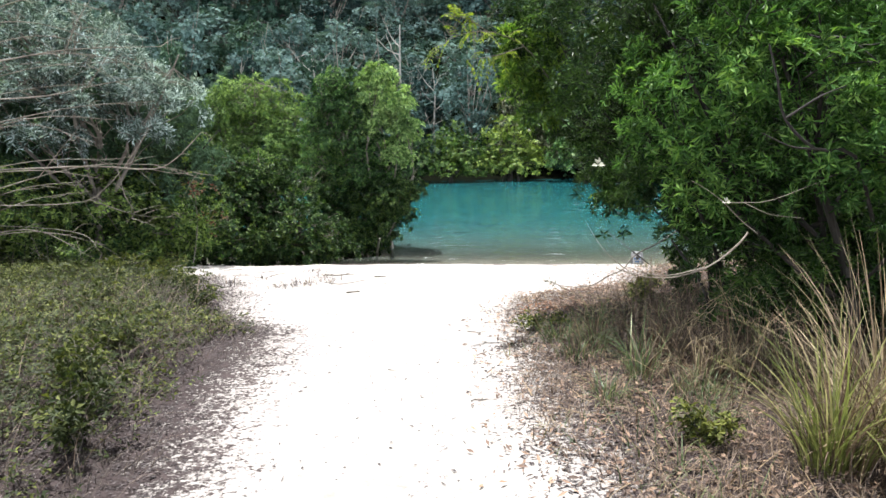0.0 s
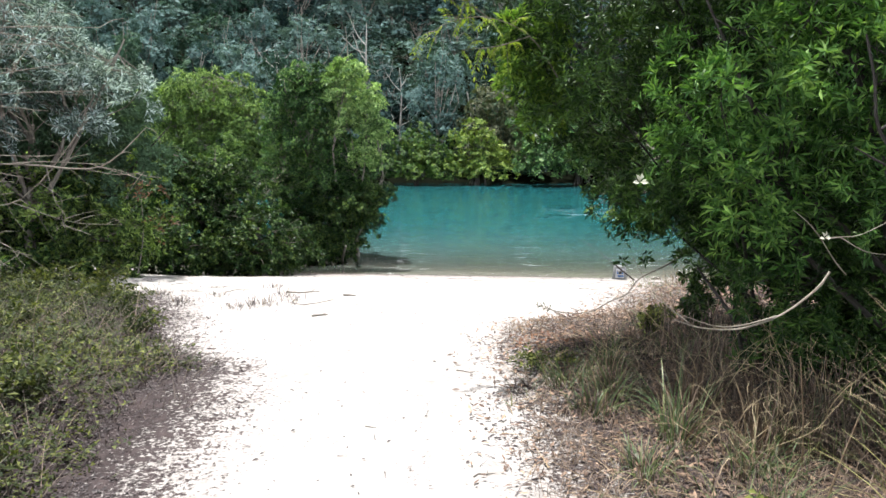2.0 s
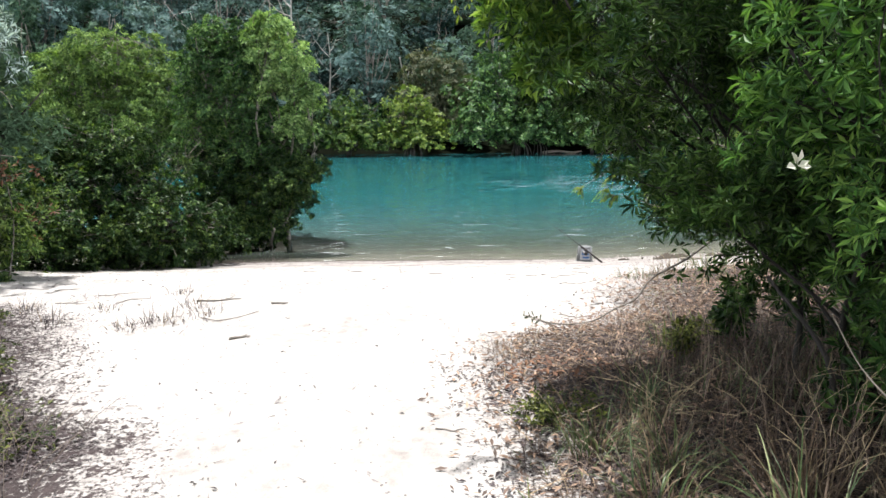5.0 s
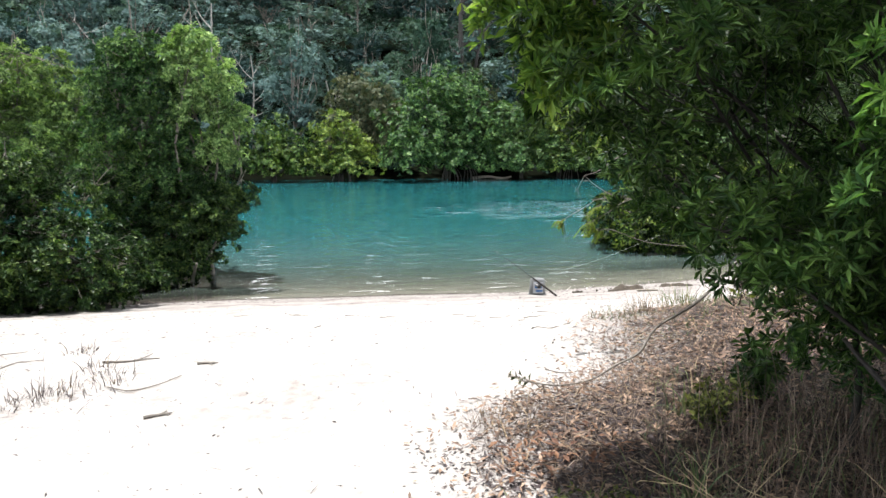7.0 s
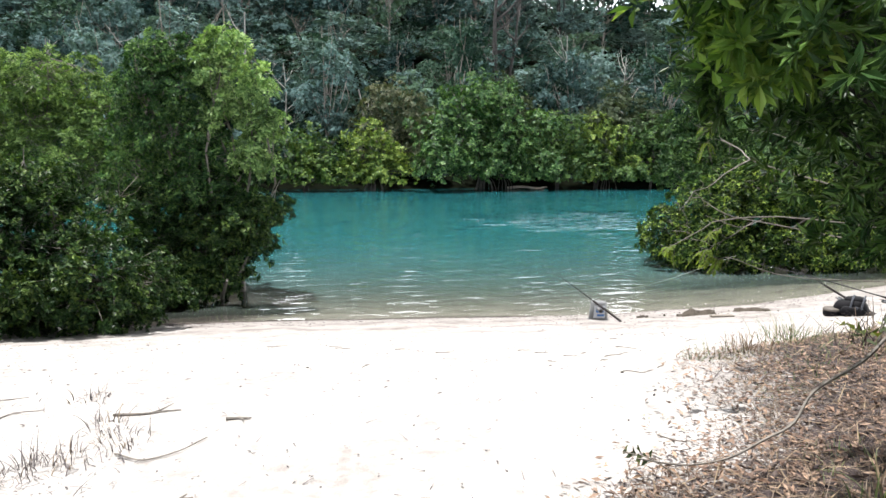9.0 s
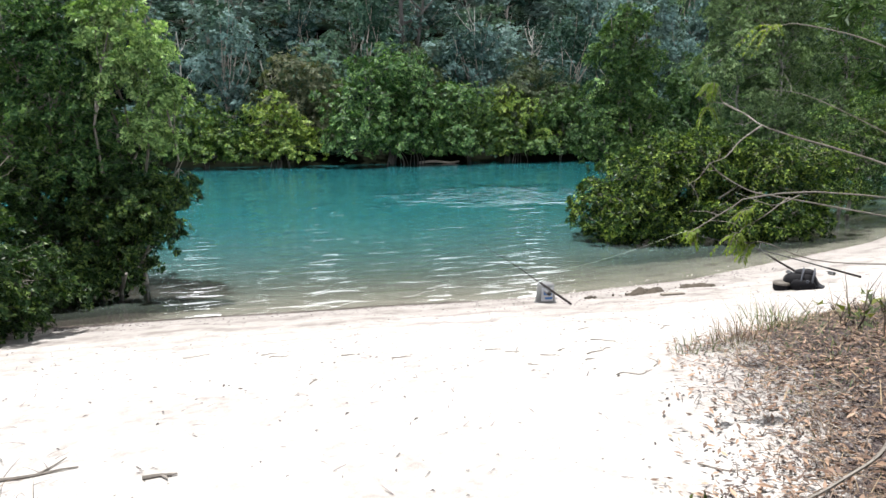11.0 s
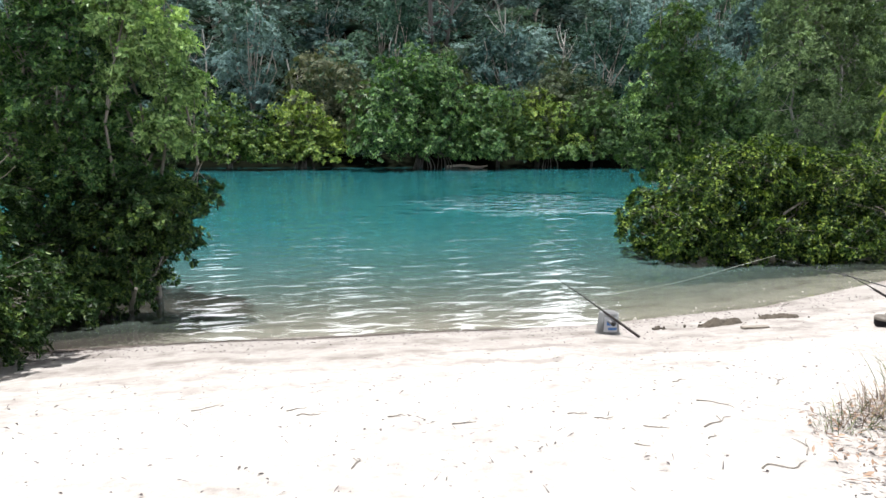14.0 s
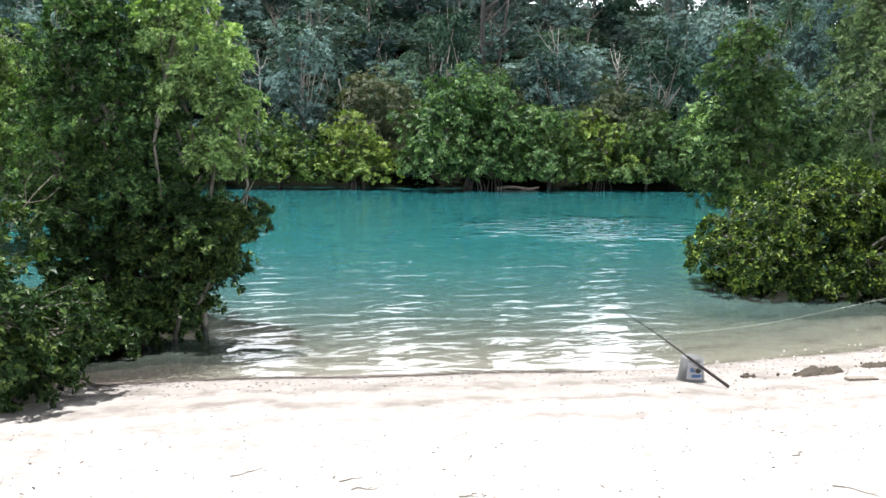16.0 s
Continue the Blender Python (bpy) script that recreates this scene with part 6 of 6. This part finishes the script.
# ---- fishing gear on the beach ----
def lathe(profile, sides=32):
    a = np.linspace(0, 2 * np.pi, sides, endpoint=False)
    rr, zz = np.array(profile).T
    v = np.stack([rr[:, None] * np.cos(a), rr[:, None] * np.sin(a), np.repeat(zz[:, None], sides, 1)], -1).reshape(-1, 3)
    n = len(profile)
    i, j = np.meshgrid(np.arange(n - 1), np.arange(sides), indexing="ij")
    k = (j + 1) % sides
    q = np.stack([i * sides + j, i * sides + k, (i + 1) * sides + k, (i + 1) * sides + j], -1).reshape(-1, 4)
    return v, np.concatenate([q[:, :3], q[:, [0, 2, 3]]])


def smooth(ob):
    ob.data.polygons.foreach_set("use_smooth", np.ones(len(ob.data.polygons), bool))
    return ob


PLASTIC = plain_material("grey_plastic", (0.13, 0.133, 0.137), 0.4, 40)
LABEL = plain_material("white_label", (0.46, 0.48, 0.52), 0.4, 50, 0.1)
BLUE = plain_material("blue_print", (0.05, 0.16, 0.42), 0.4, 50, 0.15)
BLACK = plain_material("black_rod", (0.012, 0.012, 0.013), 0.3, 80)
CORK = plain_material("rod_grip", (0.035, 0.03, 0.03), 0.8, 120)
STEEL = plain_material("reel_metal", (0.30, 0.30, 0.31), 0.3, 80, 0.1, 0.9)
NYLON = plain_material("fishing_line", (0.55, 0.58, 0.50), 0.4, 20, 0.1)
FABRIC = plain_material("black_fabric", (0.006, 0.006, 0.008), 0.75, 90, 0.5)
STRAP = plain_material("grey_webbing", (0.07, 0.075, 0.09), 0.7, 200, 0.3)
TUBMAT = plain_material("brown_tub", (0.10, 0.085, 0.07), 0.6, 60, 0.25)

BX, BY = 4.06, 14.03
BZ = zat(BX, BY)
bucket = thing("bucket", "upturned grey plastic bucket with a blue and white label", "bucket", (BX, BY, BZ - 0.01), turn=-145)
smooth(part("body", lathe([(0.138, 0.0), (0.132, 0.06), (0.112, 0.265), (0.100, 0.272), (0.0, 0.268)]), PLASTIC, bucket))
smooth(part("rim", lathe([(0.137, -0.004), (0.150, 0.0), (0.152, 0.018), (0.146, 0.026), (0.136, 0.026)]), PLASTIC, bucket))


def wrap(z0, z1, a0, a1, lift, n=10):
    v, f = [], []
    for k in range(n + 1):
        a = radians(a0 + (a1 - a0) * k / n)
        for z in (z0, z1):
            rr = 0.1345 - 0.022 * max(z - 0.03, 0) / 0.235 * 1.02 + lift
            v.append((rr * math.cos(a), rr * math.sin(a), z))
    for k in range(n):
        f += [(2 * k, 2 * k + 2, 2 * k + 3), (2 * k, 2 * k + 3, 2 * k + 1)]
    return np.array(v), np.array(f)


label = part("label_sheet", wrap(0.06, 0.235, 0, 76, 0.003), LABEL, bucket, "white label")
part("printed_band", wrap(0.140, 0.185, 14, 66, 0.005), BLUE, label)
part("printed_band", wrap(0.085, 0.115, 22, 70, 0.005), BLUE, label)
part("handle", tube(curve_points([(0.14 * math.cos(a), 0.15 * math.sin(a), 0.03 + 0.05 * math.sin(a * 1.0) ** 2) for a in np.linspace(2.2, 4.6, 9)], 20), 0.004, 0.004, 6), STEEL, bucket, "wire handle")


def rod(butt, tip, label, reel_at=0.28):
    butt, tip = np.array(butt), np.array(tip)
    d = unit(tip - butt)
    L = np.linalg.norm(tip - butt)
    side = unit(np.cross(d, [0, 0, 1.0]))
    low = np.cross(side, d)
    root = thing("fishing_rod", label, "fishing rod", butt, "fishing rods on the beach")
    part("grip", tube([d * 0, d * 0.05, d * 0.25, d * 0.5], 0.017, 0.014, 10), CORK, root)
    part("blank", tube(curve_points([d * 0.45, d * L * 0.6, d * L - [0, 0, 0.04]], 14), 0.010, 0.0018, 8), BLACK, root)
    reel = part("reel", tube([d * reel_at - low * 0.03, d * reel_at - low * 0.06, d * reel_at - low * 0.075], 0.03, 0.026, 12), BLACK, root)
    part("spool", tube([d * reel_at - low * 0.055 + d * 0.02, d * reel_at - low * 0.055 + d * 0.07], 0.028, 0.024, 12), STEEL, reel)
    part("crank", tube(curve_points([d * reel_at - low * 0.05, d * reel_at - low * 0.05 + side * 0.07, d * reel_at - low * 0.05 + side * 0.08 + d * 0.05], 7), 0.005, 0.006, 6), BLACK, reel)
    for s in (0.5, 0.66, 0.8, 0.91):
        c = d * L * s - low * 0.018
        part("guide", tube([c + 0.014 * (math.cos(a) * side + math.sin(a) * low) for a in np.linspace(0, 6.28, 11)], 0.0022, 0.0022, 5), STEEL, root)
    return root


rod((4.185, 13.58, zat(4.185, 13.58) + 0.02), (3.42, 14.80, 0.82), "black fishing rod leaning over an upturned bucket", 0.33)
rod((8.12, 12.56, zat(8.12, 12.56) + 0.03), (5.72, 13.25, 1.06), "long dark fishing rod propped over the sand beside a black bag", 0.4)
rod((7.22, 12.62, 0.42), (6.66, 13.36, 0.90), "short dark fishing rod leaning out of a black bag", 0.2)
line = thing("fishing_line", "pale fishing line running from a rod into the water", "fishing line", (5.72, 13.25, 1.06))
part("strand", tube(curve_points([(0, 0, 0), (-0.3, 1.4, -0.62), (-0.6, 2.9, -1.145)], 16), 0.0016, 0.0016, 4), NYLON, line)


def blob(c, r, power=0.6, crease=0.05, seed=0, nu=20, nv=14):
    """A soft squared-off bulge with creases."""
    u, v = np.meshgrid(np.linspace(0, 2 * np.pi, nu, endpoint=False), np.linspace(-np.pi / 2, np.pi / 2, nv))
    sg = lambda x: np.sign(x) * np.abs(x) ** power
    p = np.stack([sg(np.cos(v)) * sg(np.cos(u)), sg(np.cos(v)) * sg(np.sin(u)), sg(np.sin(v))], -1).reshape(-1, 3)
    w = waves(p[:, 0] + p[:, 2], p[:, 1] - p[:, 2], 5, seed) + 0.6 * waves(p[:, 0] - p[:, 1], p[:, 2] + p[:, 1], 11, seed + 1)
    p = np.array(c) + p * np.array(r) * (1 + crease * w)[:, None]
    i, j = np.meshgrid(np.arange(nv - 1), np.arange(nu), indexing="ij")
    k = (j + 1) % nu
    q = np.stack([i * nu + j, i * nu + k, (i + 1) * nu + k, (i + 1) * nu + j], -1).reshape(-1, 4)
    return p, np.concatenate([q[:, :3], q[:, [0, 2, 3]]])


GX, GY = 7.12, 12.60
GZ = zat(GX, GY)


def slumped(profile, depth, crease, seed, rings=13, n=40):
    """A soft bag: a closed outline in x and z carried from back to front, drawn in towards both ends and creased."""
    pts = np.array(profile, float)
    line = curve_points(np.vstack([pts, pts[:1]]), n + 1)[:n]
    mid = line.mean(0)
    verts = []
    for k in range(rings):
        u = -1 + 2 * k / (rings - 1)
        f = (1 - abs(u) ** 3.5) ** 0.45 if abs(u) < 1 else 0.12
        ring = mid + (line - mid) * [0.35 + 0.65 * f, 0.25 + 0.75 * f]
        w = waves(ring[:, 0] * 9 + u, ring[:, 1] * 9 - u, 2.4, seed) + 0.6 * waves(ring[:, 0] * 20, ring[:, 1] * 20 + 3 * u, 2.0, seed + 1)
        ring = mid + (ring - mid) * (1 + crease * w)[:, None]
        verts.append(np.stack([ring[:, 0], np.full(n, u * depth / 2) + 0.012 * w, np.maximum(ring[:, 1], 0.0)], 1))
    v = np.vstack(verts + [[(mid[0], -depth / 2 - 0.01, mid[1] * 0.8)], [(mid[0], depth / 2 + 0.01, mid[1] * 0.8)]])
    f = []
    for k in range(rings - 1):
        for j in range(n):
            p, q = k * n + j, k * n + (j + 1) % n
            f += [(p, q, q + n), (p, q + n, p + n)]
    for j in range(n):
        f += [(rings * n, (j + 1) % n, j), (rings * n + 1, (rings - 1) * n + j, (rings - 1) * n + (j + 1) % n)]
    return v, np.array(f)


bag = thing("backpack", "black fabric backpack slumped on the sand", "bag", (GX, GY, GZ - 0.015), turn=-50)
smooth(part("body", slumped([(-0.24, 0.0), (-0.25, 0.08), (-0.20, 0.19), (-0.05, 0.235), (0.07, 0.245), (0.13, 0.20), (0.20, 0.09), (0.31, 0.0)], 0.30, 0.07, 1), FABRIC, bag))
smooth(part("flap", slumped([(-0.12, 0.20), (-0.10, 0.255), (0.02, 0.275), (0.11, 0.265), (0.13, 0.215), (0.0, 0.205)], 0.20, 0.08, 2), FABRIC, bag))
smooth(part("front_pocket", blob((0.0, -0.15, 0.09), (0.15, 0.05, 0.075), 0.8, 0.14, 3), FABRIC, bag))
for sx in (-0.03, 0.10):
    part("strap", tube(curve_points([(sx, -0.17, 0.10), (sx + 0.01, -0.165, 0.19), (sx + 0.02, -0.10, 0.262), (sx + 0.02, 0.03, 0.285)], 12), 0.014, 0.012, 6), STRAP, bag)
part("buckle", tube([(0.05, -0.195, 0.15), (0.05, -0.208, 0.15)], 0.022, 0.02, 6), STRAP, bag)
part("strap", tube(curve_points([(0.28, -0.03, 0.02), (0.38, -0.04, 0.025), (0.46, 0.0, 0.022), (0.54, -0.02, 0.022)], 10), 0.016, 0.012, 6), FABRIC, bag, "loose strap end trailing on the sand")
TX, TY = GX - 0.22, GY + 0.14
tub = thing("bait_tub", "round brown tub lying against the bag", "tub", (TX, TY, zat(TX, TY) - 0.005), turn=20)
smooth(part("body", lathe([(0.0, 0.0), (0.095, 0.0), (0.112, 0.03), (0.112, 0.09)]), FABRIC, tub))
smooth(part("lid", lathe([(0.116, 0.085), (0.118, 0.105), (0.10, 0.122), (0.0, 0.13)]), TUBMAT, tub, "brown lid"))

# dug sand and weed at the waterline, a board, a wrack line
DAMP = plain_material("dark_wet_sand", (0.085, 0.072, 0.058), 0.9, 45, 0.5)


def mound(x, y, rx, ry, h, seed):
    r = np.random.RandomState(seed)
    root = thing("sand_heap", "low heap of dark dug sand and weed near the water", "sand heap", (x, y, zat(x, y) - 0.02), "heaps of dug sand")
    n = 26
    u, w = np.meshgrid(np.linspace(-1, 1, n), np.linspace(-1, 1, n))
    q = np.clip(1 - (u * u + w * w), 0, 1)
    z = h * q ** 0.8 * (0.75 + 0.6 * waves(u * rx * 9, w * ry * 9, 2.5, seed)) + 0.022 * r.uniform(-1, 1, u.shape) * (q > 0)
    gx_, gy_, f = grid(np.linspace(-1, 1, n), np.linspace(-1, 1, n))
    smooth(part("sand_body", (np.stack([gx_ * rx, gy_ * ry, z.ravel() - 0.02], 1), np.concatenate([f[:, :3], f[:, [0, 2, 3]]])), DAMP, root))
    cl = []
    for _ in range(26):
        c = np.array([r.normal(0, rx * 0.6), r.normal(0, ry * 0.6), 0.03])
        cl.append(blob(c, r.uniform(0.006, 0.02, 3), 0.9, 0.2, seed, 7, 5))
    tagged(part("debris", merge(cl), DAMP, root), kind="stuff")


mound(5.58, 13.85, 0.36, 0.16, 0.12, 5)
mound(6.52, 13.92, 0.40, 0.13, 0.10, 6)
mound(4.75, 14.0, 0.10, 0.07, 0.03, 8)
board = thing("drift_board", "short weathered board lying on wet sand", "board", (5.68, 13.42, zat(5.68, 13.42) + 0.012), turn=-8)
bm = bmesh.new()
bmesh.ops.create_cube(bm, size=1.0, matrix=Matrix.Diagonal((0.34, 0.08, 0.032, 1)))
bmesh.ops.bevel(bm, geom=bm.edges[:], offset=0.005, segments=2, affect="EDGES")
part("plank", bm, DEADWOOD, board)
xw = rng.uniform(-3.2, 3.4, 900)
yw = shore(xw) - rng.normal(0.12, 0.025, 900) - 0.05 * np.sin(xw * 2.1)
b = np.stack([xw, yw, land(xw, yw) + 0.004], 1)
stuff("wrack_line", strips(rng, b, rng.normal(0, 0.35, 900) + np.pi * (rng.uniform(size=900) < 0.5), np.full(900, 84.0), np.full(900, 92.0), rng.uniform(0.04, 0.16, 900), rng.uniform(0.008, 0.02, 900), 2), STEM, "thin dark line of washed-up twigs and weed at the water", "wrack")
xw = rng.uniform(-4.0, 9.0, 1100)
yw = shore(xw) - np.abs(rng.normal(0, 0.5, 1100)) - 0.06 * np.sin(xw * 1.7) - 0.05
b = np.stack([xw, yw, land(xw, yw)], 1)
stuff("strand_litter", flat_leaves(b, 0.03, 0.4, 0.006), GREY_LITTER, "dark scraps of weed and leaf strewn over damp sand", "leaf litter")
xw = rng.uniform(4.4, 10.5, 45)
yw = shore(xw) - rng.normal(-0.1, 0.25, 45)
SHELL = plain_material("shell_white", (0.72, 0.69, 0.64), 0.5, 60, 0.15)
bits = [blob((x, y, max(zat(x, y), WATER) + 0.006), np.array([1.0, 0.6, 0.22]) * rng.uniform(0.006, 0.018), 1.0, 0.15, 3, 8, 5) for x, y in zip(xw, yw)]
stuff("shell_scatter", merge(bits), SHELL, "pale shells and pebbles scattered at the water's edge", "shells")
